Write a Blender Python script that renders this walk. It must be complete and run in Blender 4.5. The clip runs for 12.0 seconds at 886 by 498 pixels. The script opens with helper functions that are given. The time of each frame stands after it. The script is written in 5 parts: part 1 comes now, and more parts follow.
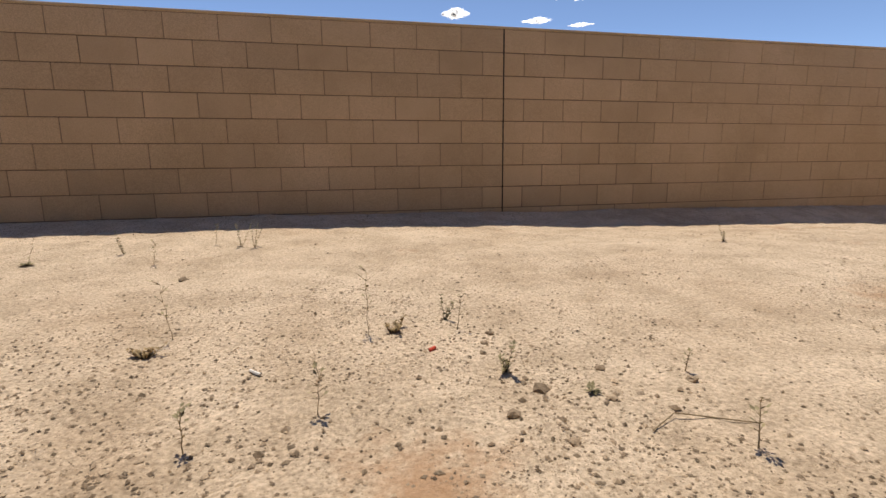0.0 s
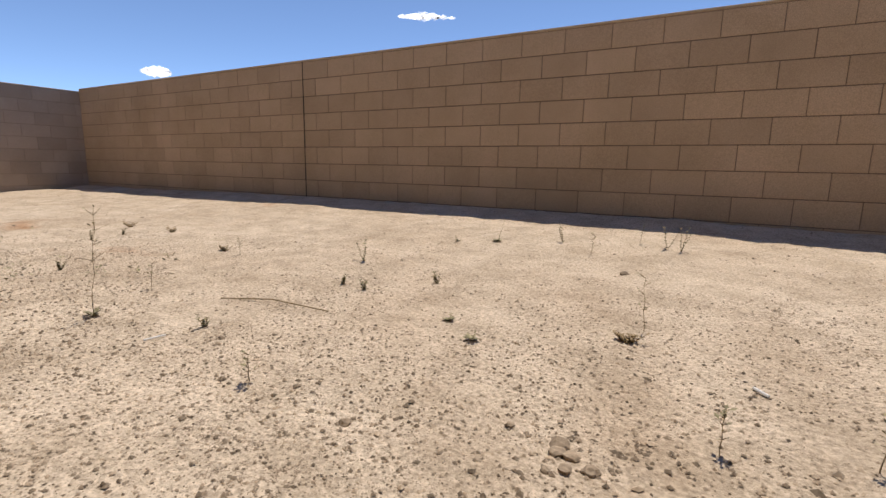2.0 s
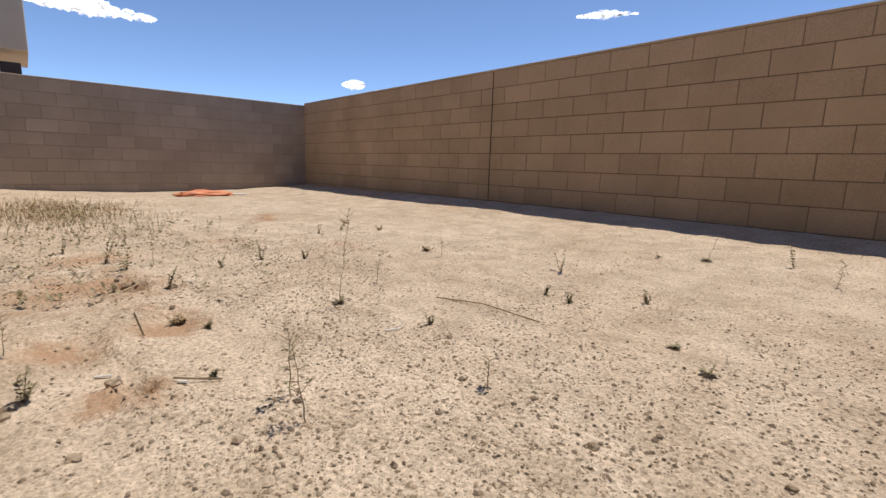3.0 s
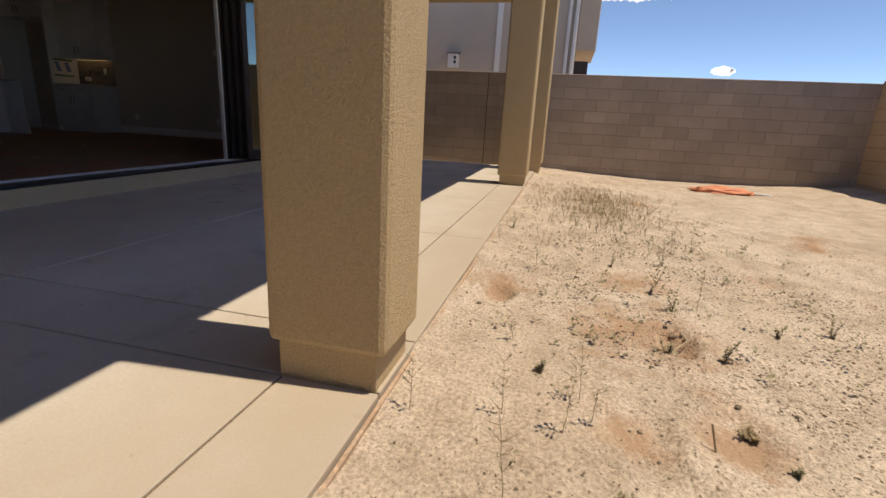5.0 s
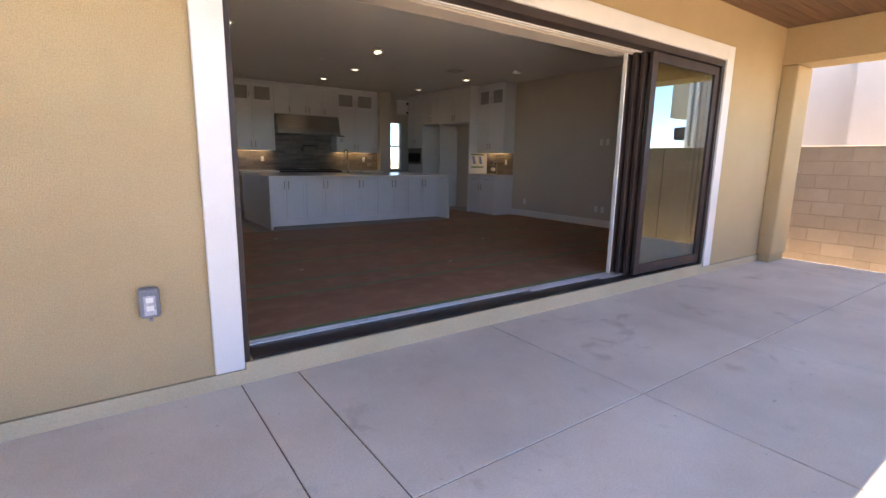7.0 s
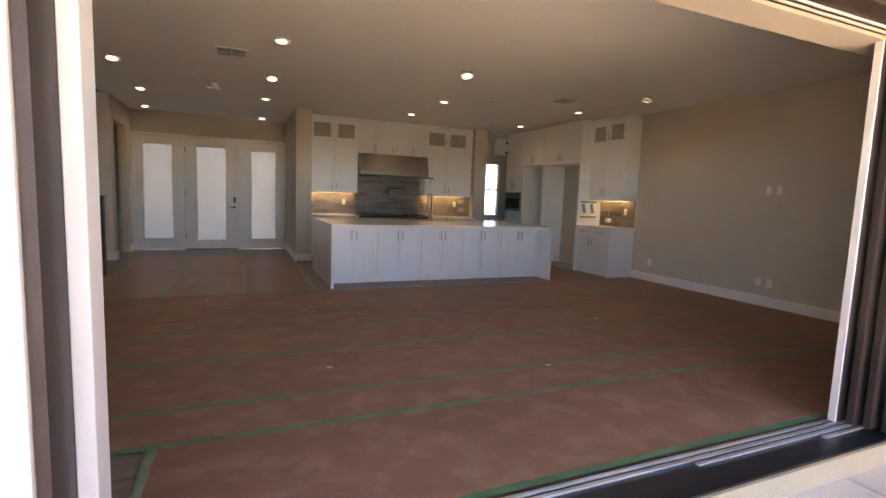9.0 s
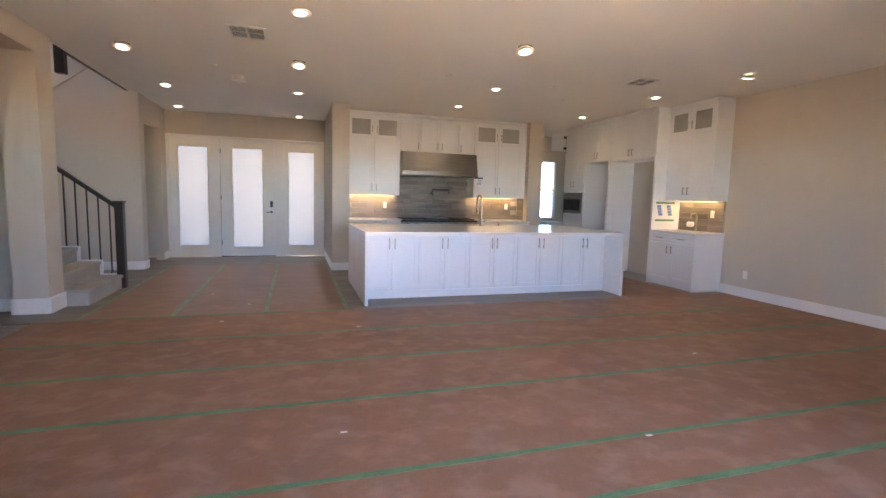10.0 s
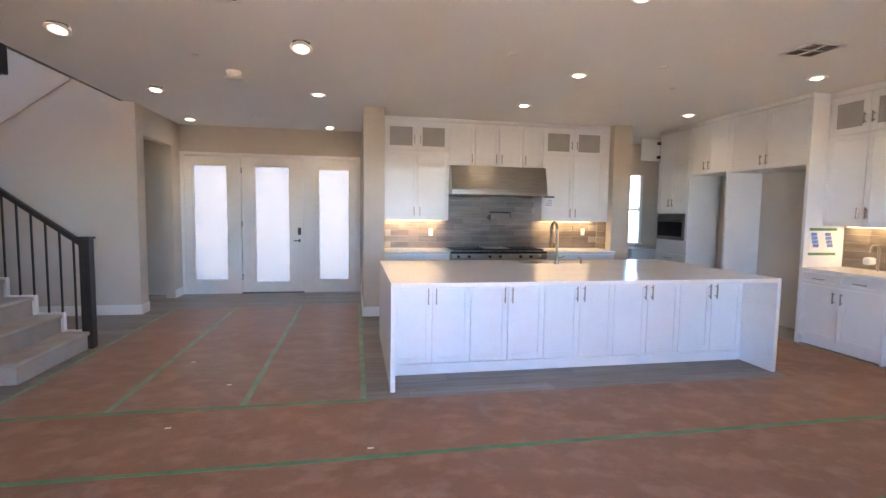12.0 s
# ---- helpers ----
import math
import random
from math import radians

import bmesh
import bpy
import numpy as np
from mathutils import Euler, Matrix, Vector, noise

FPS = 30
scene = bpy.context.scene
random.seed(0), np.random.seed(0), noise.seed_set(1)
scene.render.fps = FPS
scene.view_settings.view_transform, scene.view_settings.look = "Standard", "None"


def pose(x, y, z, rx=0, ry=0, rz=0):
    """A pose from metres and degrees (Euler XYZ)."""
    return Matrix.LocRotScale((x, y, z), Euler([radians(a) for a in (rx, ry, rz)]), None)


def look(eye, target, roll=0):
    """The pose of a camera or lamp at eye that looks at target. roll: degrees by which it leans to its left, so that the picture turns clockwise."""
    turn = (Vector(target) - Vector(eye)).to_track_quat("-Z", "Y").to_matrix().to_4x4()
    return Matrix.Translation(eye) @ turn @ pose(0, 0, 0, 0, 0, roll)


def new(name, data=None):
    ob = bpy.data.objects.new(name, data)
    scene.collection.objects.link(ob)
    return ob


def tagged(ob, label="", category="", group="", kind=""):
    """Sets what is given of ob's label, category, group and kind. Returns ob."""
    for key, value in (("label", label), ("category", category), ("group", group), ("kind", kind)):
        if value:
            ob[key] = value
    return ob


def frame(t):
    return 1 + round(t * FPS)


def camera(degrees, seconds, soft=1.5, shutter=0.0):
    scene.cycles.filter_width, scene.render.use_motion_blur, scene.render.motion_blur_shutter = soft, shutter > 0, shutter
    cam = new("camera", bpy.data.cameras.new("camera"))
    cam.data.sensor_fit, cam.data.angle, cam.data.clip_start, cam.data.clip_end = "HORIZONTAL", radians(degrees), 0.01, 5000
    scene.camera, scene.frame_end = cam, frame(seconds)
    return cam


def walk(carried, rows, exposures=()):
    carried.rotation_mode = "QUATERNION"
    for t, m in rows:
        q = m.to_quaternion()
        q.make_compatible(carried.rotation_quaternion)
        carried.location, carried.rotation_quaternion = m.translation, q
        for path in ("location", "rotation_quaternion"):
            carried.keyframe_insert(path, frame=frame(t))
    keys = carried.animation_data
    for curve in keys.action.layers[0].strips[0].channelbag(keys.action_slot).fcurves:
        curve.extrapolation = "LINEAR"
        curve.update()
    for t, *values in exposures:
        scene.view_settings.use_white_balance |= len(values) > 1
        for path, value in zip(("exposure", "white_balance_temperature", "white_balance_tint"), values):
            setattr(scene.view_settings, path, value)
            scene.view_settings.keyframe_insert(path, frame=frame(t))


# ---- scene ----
cam = camera(85.9, 12.0)
PATH = [
    (0, (0.033, 0.186, 0.342), (0.459, 2.108, -0.007), -0.6),
    (0.5, (-0.072, 0.180, 0.335), (-0.031, 2.146, -0.030), -0.2),
    (1, (-0.176, 0.169, 0.334), (-0.503, 2.107, -0.033), 0.1),
    (1.5, (-0.267, 0.154, 0.330), (-0.933, 2.005, -0.029), 0.5),
    (2, (-0.335, 0.123, 0.336), (-1.309, 1.836, -0.009), 1.0),
    (2.5, (-0.404, 0.055, 0.353), (-1.654, 1.579, 0.017), 1.4),
    (2.7, (-0.439, 0.024, 0.355), (-1.788, 1.462, 0.020), 1.5),
    (4.3, (-0.783, -0.056, 0.512), (-2.699, 0.268, 0.039), 3.4),
    (4.5, (-0.828, -0.087, 0.556), (-2.764, 0.027, 0.065), 3.7),
    (5, (-0.916, -0.264, 0.634), (-2.794, -0.708, 0.105), 3.1),
    (5.5, (-1.023, -0.584, 0.735), (-2.706, -1.517, 0.189), 2.6),
    (6, (-1.138, -0.806, 0.862), (-2.581, -2.101, 0.369), 1.6),
    (6.5, (-1.309, -0.93, 1.094), (-2.565, -2.423, 0.653), 1.1),
    (7, (-1.495, -1.1, 1.228), (-2.634, -2.703, 0.86), 1.0),
    (7.2, (-1.591, -1.23, 1.273), (-2.698, -2.861, 0.936), 1.1),
    (8.8, (-2.472, -2.466, 1.335), (-3.327, -4.261, 1.121), 2.0),
    (9, (-2.577, -2.592, 1.333), (-3.359, -4.42, 1.122), 2.1),
    (9.5, (-2.758, -3.082, 1.318), (-3.382, -4.97, 1.101), 2.1),
    (10, (-2.944, -3.574, 1.338), (-3.536, -5.473, 1.128), 1.5),
    (10.5, (-3.119, -4.058, 1.349), (-3.6, -5.992, 1.178), 1.0),
    (11, (-3.23, -4.578, 1.379), (-3.698, -6.513, 1.191), 0.4),
    (11.5, (-3.321, -5.002, 1.483), (-3.795, -6.936, 1.289), 0.4),
    (12, (-3.466, -5.457, 1.501), (-3.827, -7.418, 1.349), 0.8),
]
# brightness of the clip, in stops, by the second
EXPOSURES = [(0.0, 0.55, 7600, 10), (2.5, 0.53, 6950, 10), (4.5, 0.46, 7350, 10), (5.0, 0.52, 7700, 10), (5.5, 1.15, 8800, 17), (6.0, 2.5, 8700, 10), (6.5, 3.1, 7800, 10), (7.2, 3.27, 7700, 10), (8.8, 4.0, 9400, 12), (9.5, 4.95, 9200, 12), (10.0, 5.25, 8000, 12), (10.5, 5.35, 8700, 12), (11.0, 5.4, 7500, 12), (12.0, 5.5, 7150, 12)]
walk(cam, [(t, look(eye, target, roll)) for t, eye, target, roll in PATH], EXPOSURES)

# ---- light and exposure ----
SUN_EL, SUN_FROM = 71.2, (-0.09, 1.0)
world = bpy.data.worlds.new("sky")
scene.world = world
world.use_nodes = True
wt = world.node_tree
wt.nodes.clear()
sky = wt.nodes.new("ShaderNodeTexSky")
sky.sky_type = "NISHITA"
sky.sun_disc = False
sky.sun_elevation = radians(SUN_EL)
sky.sun_rotation = math.atan2(SUN_FROM[0], SUN_FROM[1])
sky.air_density, sky.dust_density, sky.ozone_density = 0.5, 0.0, 5.0
sky.altitude = 900.0
bg = wt.nodes.new("ShaderNodeBackground")
bg.inputs["Strength"].default_value = 0.15
wout = wt.nodes.new("ShaderNodeOutputWorld")
wt.links.new(sky.outputs[0], bg.inputs["Color"])
wt.links.new(bg.outputs[0], wout.inputs["Surface"])

sun_data = bpy.data.lights.new("sun", "SUN")
sun_data.energy, sun_data.angle, sun_data.color = 2.9, radians(0.53), (1.0, 0.95, 0.87)
sun = new("sun", sun_data)
c = math.cos(radians(SUN_EL)) / math.hypot(*SUN_FROM)
sun.matrix_world = look((SUN_FROM[0] * c * 30, SUN_FROM[1] * c * 30, math.sin(radians(SUN_EL)) * 30), (0, 0, 0))


STRIP_W, DOWN_W = 0.16, 0.22  # watts of the strips under the cabinets and of the recessed lamps
# clouds: azimuth to the left of +y, elevation, width and height in degrees
CLOUDS = [(-28.2, 17.8, 11.0, 1.7), (-14.1, 16.2, 2.6, 0.9), (-23.4, 15.2, 3.6, 0.5), (-27.9, 14.5, 2.6, 0.35), (32.0, 16.0, 6.0, 0.7), (59.8, 8.6, 2.2, 0.9), (56.9, 8.0, 2.2, 0.4), (75.4, 5.9, 1.9, 0.7), (84.0, 13.0, 9.5, 1.6)]


# ---- materials ----
def node(nt, kind, **values):
    n = nt.nodes.new(kind)
    for key, value in values.items():
        n.inputs[key].default_value = value
    return n


def rgba(col):
    return (col[0], col[1], col[2], 1.0)


def mat(name, c1, c2, scale=3.0, rough=0.6, bump=0.15, bscale=80.0, metal=0.0, rnd=0.0, fine=0.25, stretch=(1, 1, 1), bdist=0.004, spec=0.5, island=0.0):
    """A surface of two mixed tones, with fine grain and relief, sized in metres."""
    m = bpy.data.materials.new(name)
    m.use_nodes = True
    nt = m.node_tree
    b = nt.nodes["Principled BSDF"]
    geo = nt.nodes.new("ShaderNodeNewGeometry")
    mp = node(nt, "ShaderNodeMapping", Scale=stretch)
    nt.links.new(geo.outputs["Position"], mp.inputs["Vector"])
    n1 = node(nt, "ShaderNodeTexNoise", Scale=scale, Detail=5.0, Roughness=0.6)
    n2 = node(nt, "ShaderNodeTexNoise", Scale=bscale, Detail=4.0, Roughness=0.6)
    nt.links.new(mp.outputs[0], n1.inputs["Vector"])
    nt.links.new(mp.outputs[0], n2.inputs["Vector"])
    ramp = nt.nodes.new("ShaderNodeValToRGB")
    ramp.color_ramp.elements[0].position, ramp.color_ramp.elements[1].position = 0.32, 0.68
    ramp.color_ramp.elements[0].color, ramp.color_ramp.elements[1].color = rgba(c1), rgba(c2)
    nt.links.new(n1.outputs[0], ramp.inputs[0])
    grain = node(nt, "ShaderNodeMapRange")
    grain.inputs["From Min"].default_value, grain.inputs["From Max"].default_value = 0.3, 0.7
    grain.inputs["To Min"].default_value, grain.inputs["To Max"].default_value = 1 - fine, 1 + fine
    nt.links.new(n2.outputs[0], grain.inputs["Value"])
    hsv = node(nt, "ShaderNodeHueSaturation")
    nt.links.new(ramp.outputs[0], hsv.inputs["Color"])
    value = grain.outputs[0]
    if rnd or island:
        source = nt.nodes.new("ShaderNodeObjectInfo").outputs["Random"] if rnd else geo.outputs["Random Per Island"]
        vary = node(nt, "ShaderNodeMapRange")
        vary.inputs["To Min"].default_value, vary.inputs["To Max"].default_value = 1 - max(rnd, island), 1 + max(rnd, island)
        nt.links.new(source, vary.inputs["Value"])
        mul = nt.nodes.new("ShaderNodeMath")
        mul.operation = "MULTIPLY"
        nt.links.new(grain.outputs[0], mul.inputs[0])
        nt.links.new(vary.outputs[0], mul.inputs[1])
        value = mul.outputs[0]
    nt.links.new(value, hsv.inputs["Value"])
    nt.links.new(hsv.outputs[0], b.inputs["Base Color"])
    b.inputs["Roughness"].default_value, b.inputs["Metallic"].default_value = rough, metal
    b.inputs["Specular IOR Level"].default_value = spec
    if bump:
        bp = node(nt, "ShaderNodeBump", Strength=bump, Distance=bdist)
        nt.links.new(n2.outputs[0], bp.inputs["Height"])
        nt.links.new(bp.outputs[0], b.inputs["Normal"])
    return m


def glow(name, col, strength):
    m = bpy.data.materials.new(name)
    m.use_nodes = True
    b = m.node_tree.nodes["Principled BSDF"]
    b.inputs["Base Color"].default_value = rgba(col)
    b.inputs["Emission Color"].default_value = rgba(col)
    b.inputs["Emission Strength"].default_value = strength
    return m


def glass(name, tint, rough=0.0, ior=1.5):
    m = bpy.data.materials.new(name)
    m.use_nodes = True
    b = m.node_tree.nodes["Principled BSDF"]
    b.inputs["Base Color"].default_value = rgba(tint)
    b.inputs["Transmission Weight"].default_value = 1.0
    b.inputs["Roughness"].default_value, b.inputs["IOR"].default_value = rough, ior
    return m


def frosted(name, col):
    m = bpy.data.materials.new(name)
    m.use_nodes = True
    nt = m.node_tree
    nt.nodes.clear()
    geo = nt.nodes.new("ShaderNodeNewGeometry")
    n1 = node(nt, "ShaderNodeTexNoise", Scale=160.0, Detail=2.0)
    nt.links.new(geo.outputs["Position"], n1.inputs["Vector"])
    bp = node(nt, "ShaderNodeBump", Strength=0.2, Distance=0.002)
    nt.links.new(n1.outputs[0], bp.inputs["Height"])
    tr = node(nt, "ShaderNodeBsdfTranslucent", Color=rgba(col))
    gl = node(nt, "ShaderNodeBsdfGlossy", Roughness=0.4)
    mix = node(nt, "ShaderNodeMixShader", Fac=0.06)
    o = nt.nodes.new("ShaderNodeOutputMaterial")
    nt.links.new(bp.outputs[0], gl.inputs["Normal"])
    nt.links.new(tr.outputs[0], mix.inputs[1])
    nt.links.new(gl.outputs[0], mix.inputs[2])
    nt.links.new(mix.outputs[0], o.inputs["Surface"])
    return m


def dirt_material():
    m = bpy.data.materials.new("dirt")
    m.use_nodes = True
    nt = m.node_tree
    L = nt.links.new
    b = nt.nodes["Principled BSDF"]
    geo = nt.nodes.new("ShaderNodeNewGeometry")
    pos = geo.outputs["Position"]

    def noise_node(scale, detail=5.0):
        n = node(nt, "ShaderNodeTexNoise", Scale=scale, Detail=detail, Roughness=0.62)
        L(pos, n.inputs["Vector"])
        return n

    def ramp(src, p0, p1, c0, c1):
        r = nt.nodes.new("ShaderNodeValToRGB")
        r.color_ramp.elements[0].position, r.color_ramp.elements[1].position = p0, p1
        r.color_ramp.elements[0].color, r.color_ramp.elements[1].color = rgba(c0), rgba(c1)
        L(src, r.inputs[0])
        return r.outputs[0]

    def mixed(fac, a, c, how="MIX"):
        x = nt.nodes.new("ShaderNodeMix")
        x.data_type, x.blend_type = "RGBA", how
        if isinstance(fac, float):
            x.inputs[0].default_value = fac
        else:
            L(fac, x.inputs[0])
        L(a, x.inputs[6])
        if isinstance(c, tuple):
            x.inputs[7].default_value = c
        else:
            L(c, x.inputs[7])
        return x.outputs[2]

    base = ramp(noise_node(0.75).outputs[0], 0.38, 0.62, (0.49, 0.385, 0.288), (0.61, 0.505, 0.40))
    grey = ramp(noise_node(2.6).outputs[0], 0.35, 0.7, (0, 0, 0), (1, 1, 1))
    col = mixed(grey, base, (0.55, 0.45, 0.35, 1))
    red = ramp(noise_node(0.9, 8.0).outputs[0], 0.62, 0.72, (0, 0, 0), (0.65, 0.65, 0.65))
    col = mixed(red, col, (0.42, 0.21, 0.10, 1))
    fine = ramp(noise_node(85.0, 7.0).outputs[0], 0.34, 0.64, (0.68, 0.665, 0.645), (1.20, 1.20, 1.20))
    patch = ramp(noise_node(4.2, 7.0).outputs[0], 0.36, 0.60, (0.86, 0.84, 0.81), (1.10, 1.10, 1.10))
    col = mixed(1.0, col, patch, "MULTIPLY")
    col = mixed(1.0, col, fine, "MULTIPLY")
    for scale, near, wide, dark, place in ((27.0, 0.09, 0.125, 0.40, 2.1), (62.0, 0.17, 0.22, 0.40, 1.3), (120.0, 0.24, 0.32, 0.45, 0.9)):
        vor = node(nt, "ShaderNodeTexVoronoi", Scale=scale, Randomness=1.0)
        L(pos, vor.inputs["Vector"])
        spots = ramp(vor.outputs["Distance"], near, wide, (dark, dark * 0.94, dark * 0.88), (1, 1, 1))
        pick = ramp(vor.outputs["Color"], 0.34, 0.42, (0, 0, 0), (1, 1, 1))
        where = ramp(noise_node(place).outputs[0], 0.40, 0.62, (0.1, 0.1, 0.1), (1, 1, 1))
        both = mixed(1.0, pick, where, "MULTIPLY")
        col = mixed(both, col, mixed(1.0, col, spots, "MULTIPLY"))
    pale = node(nt, "ShaderNodeTexVoronoi", Scale=37.0)
    L(pos, pale.inputs["Vector"])
    chips = ramp(pale.outputs["Distance"], 0.05, 0.08, (1, 1, 1), (0, 0, 0))
    few = ramp(pale.outputs["Color"], 0.62, 0.66, (0, 0, 0), (0.8, 0.8, 0.8))
    col = mixed(mixed(1.0, chips, few, "MULTIPLY"), col, (0.72, 0.63, 0.53, 1))
    # turned-up red clay in a few spots
    for cx, cy, size in ((0.16, 0.92, 0.24), (-2.9, 0.15, 0.5), (-3.3, -0.5, 0.3), (-2.2, 0.3, 0.22), (-1.72, 0.1, 0.16), (-2.15, 0.0, 0.16), (-3.6, 0.2, 0.35), (3.6, 1.9, 0.7)):
        off = nt.nodes.new("ShaderNodeVectorMath")
        off.operation = "DISTANCE"
        L(pos, off.inputs[0])
        off.inputs[1].default_value = (cx, cy, -0.2)
        rag = nt.nodes.new("ShaderNodeMath")
        rag.operation = "MULTIPLY_ADD"
        L(noise_node(6.0 / size ** 0.5, 7.0).outputs[0], rag.inputs[0])
        rag.inputs[1].default_value = size * 2.0
        L(off.outputs["Value"], rag.inputs[2])
        spot = ramp(rag.outputs[0], size * 1.15, size * 1.75, (0.72, 0.72, 0.72), (0, 0, 0))
        col = mixed(spot, col, (0.40, 0.235, 0.135, 1))
    # dry cracks
    warp = nt.nodes.new("ShaderNodeVectorMath")
    warp.operation = "ADD"
    rough_edge = noise_node(2.6, 9.0)
    L(pos, warp.inputs[0])
    L(rough_edge.outputs["Color"], warp.inputs[1])
    crack = node(nt, "ShaderNodeTexVoronoi", Scale=1.1)
    crack.feature = "DISTANCE_TO_EDGE"
    L(warp.outputs[0], crack.inputs["Vector"])
    line = ramp(crack.outputs["Distance"], 0.0012, 0.0045, (0.28, 0.23, 0.19), (1, 1, 1))
    part_of = ramp(noise_node(0.8, 2.0).outputs[0], 0.5, 0.58, (0, 0, 0), (1, 1, 1))
    col = mixed(part_of, col, mixed(1.0, col, line, "MULTIPLY"))
    L(col, b.inputs["Base Color"])
    b.inputs["Roughness"].default_value = 0.95
    b.inputs["Specular IOR Level"].default_value = 0.15
    soft = node(nt, "ShaderNodeBump", Strength=0.8, Distance=0.03)
    L(noise_node(5.5, 3.0).outputs[0], soft.inputs["Height"])
    bp = node(nt, "ShaderNodeBump", Strength=0.9, Distance=0.010)
    L(noise_node(70.0, 6.0).outputs[0], bp.inputs["Height"])
    L(soft.outputs[0], bp.inputs["Normal"])
    L(bp.outputs[0], b.inputs["Normal"])
    return m


def paper_material(name, gloss):
    """Brown floor-protection board, scuffed and dusty; gloss: under a rippled film."""
    m = mat(name, (0.265, 0.142, 0.09), (0.325, 0.182, 0.12), 1.4, 0.5, 0.08, 220, rnd=0.06, fine=0.10, spec=0.25)
    nt = m.node_tree
    L = nt.links.new
    b = nt.nodes["Principled BSDF"]
    geo = nt.nodes.new("ShaderNodeNewGeometry")
    mp = node(nt, "ShaderNodeMapping", Scale=(2.9, 3.5, 1.0), Rotation=(0, 0, 0.35))
    L(geo.outputs["Position"], mp.inputs["Vector"])
    n = node(nt, "ShaderNodeTexNoise", Scale=1.5, Detail=6.0, Roughness=0.55, Distortion=0.1)
    L(mp.outputs[0], n.inputs["Vector"])
    r = nt.nodes.new("ShaderNodeValToRGB")
    r.color_ramp.elements[0].position, r.color_ramp.elements[1].position = 0.47, 0.64
    r.color_ramp.elements[0].color, r.color_ramp.elements[1].color = (0, 0, 0, 1), (0.42, 0.42, 0.42, 1)
    L(n.outputs[0], r.inputs[0])
    x = nt.nodes.new("ShaderNodeMix")
    x.data_type = "RGBA"
    old = b.inputs["Base Color"].links[0].from_socket
    L(r.outputs[0], x.inputs[0])
    L(old, x.inputs[6])
    x.inputs[7].default_value = (0.50, 0.325, 0.235, 1)
    L(x.outputs[2], b.inputs["Base Color"])
    rr = node(nt, "ShaderNodeMapRange")
    rr.inputs["To Min"].default_value, rr.inputs["To Max"].default_value = (0.36, 0.55) if gloss else (0.55, 0.85)
    L(r.outputs[0], rr.inputs["Value"])
    L(rr.outputs[0], b.inputs["Roughness"])
    # wrinkles and lifted waves of the board
    wave = node(nt, "ShaderNodeTexNoise", Scale=7.0, Detail=4.0, Roughness=0.5, Distortion=0.8)
    run = node(nt, "ShaderNodeMapping", Scale=(0.35, 1.5, 1.0) if gloss else (1, 1, 1))
    L(geo.outputs["Position"], run.inputs["Vector"])
    L(run.outputs[0], wave.inputs["Vector"])
    bp = node(nt, "ShaderNodeBump", Strength=0.3 if gloss else 0.35, Distance=0.02)
    L(wave.outputs[0], bp.inputs["Height"])
    L(bp.outputs[0], b.inputs["Normal"])
    return m


def slab_material():
    """Broom-finished concrete with pale and dark stains."""
    m = mat("slab_concrete", (0.60, 0.55, 0.485), (0.74, 0.69, 0.625), 1.1, 0.75, 0.25, 110, rnd=0.04, fine=0.10, spec=0.3)
    nt = m.node_tree
    L = nt.links.new
    b = nt.nodes["Principled BSDF"]
    geo = nt.nodes.new("ShaderNodeNewGeometry")
    for scale, lo, hi, amount, tone in ((2.7, 0.60, 0.70, 0.4, (0.38, 0.325, 0.265, 1)), (5.0, 0.66, 0.74, 0.35, (0.74, 0.70, 0.64, 1)), (16.0, 0.68, 0.73, 0.5, (0.30, 0.24, 0.18, 1))):
        n = node(nt, "ShaderNodeTexNoise", Scale=scale, Detail=7.0, Roughness=0.6, Distortion=0.4)
        L(geo.outputs["Position"], n.inputs["Vector"])
        r = node(nt, "ShaderNodeMapRange")
        r.inputs["From Min"].default_value, r.inputs["From Max"].default_value, r.inputs["To Max"].default_value = lo, hi, amount
        L(n.outputs[0], r.inputs["Value"])
        x = nt.nodes.new("ShaderNodeMix")
        x.data_type = "RGBA"
        old = b.inputs["Base Color"].links[0].from_socket
        L(r.outputs[0], x.inputs[0])
        L(old, x.inputs[6])
        x.inputs[7].default_value = tone
        L(x.outputs[2], b.inputs["Base Color"])
    # tan dust trodden in from the yard, thickest along the outer edge; its colour also tones down the sunlit strip
    sep = nt.nodes.new("ShaderNodeSeparateXYZ")
    L(geo.outputs["Position"], sep.inputs[0])
    rag = node(nt, "ShaderNodeTexNoise", Scale=1.8, Detail=7.0, Roughness=0.65)
    L(geo.outputs["Position"], rag.inputs["Vector"])
    far = nt.nodes.new("ShaderNodeMath")
    far.operation = "ADD"
    L(sep.outputs["Y"], far.inputs[0])
    L(rag.outputs[0], far.inputs[1])
    r = node(nt, "ShaderNodeMapRange")
    r.inputs["From Min"].default_value, r.inputs["From Max"].default_value, r.inputs["To Max"].default_value = -1.7, -0.3, 0.85
    L(far.outputs[0], r.inputs["Value"])
    x = nt.nodes.new("ShaderNodeMix")
    x.data_type = "RGBA"
    old = b.inputs["Base Color"].links[0].from_socket
    L(r.outputs[0], x.inputs[0])
    L(old, x.inputs[6])
    x.inputs[7].default_value = (0.44, 0.35, 0.25, 1)
    L(x.outputs[2], b.inputs["Base Color"])
    return m


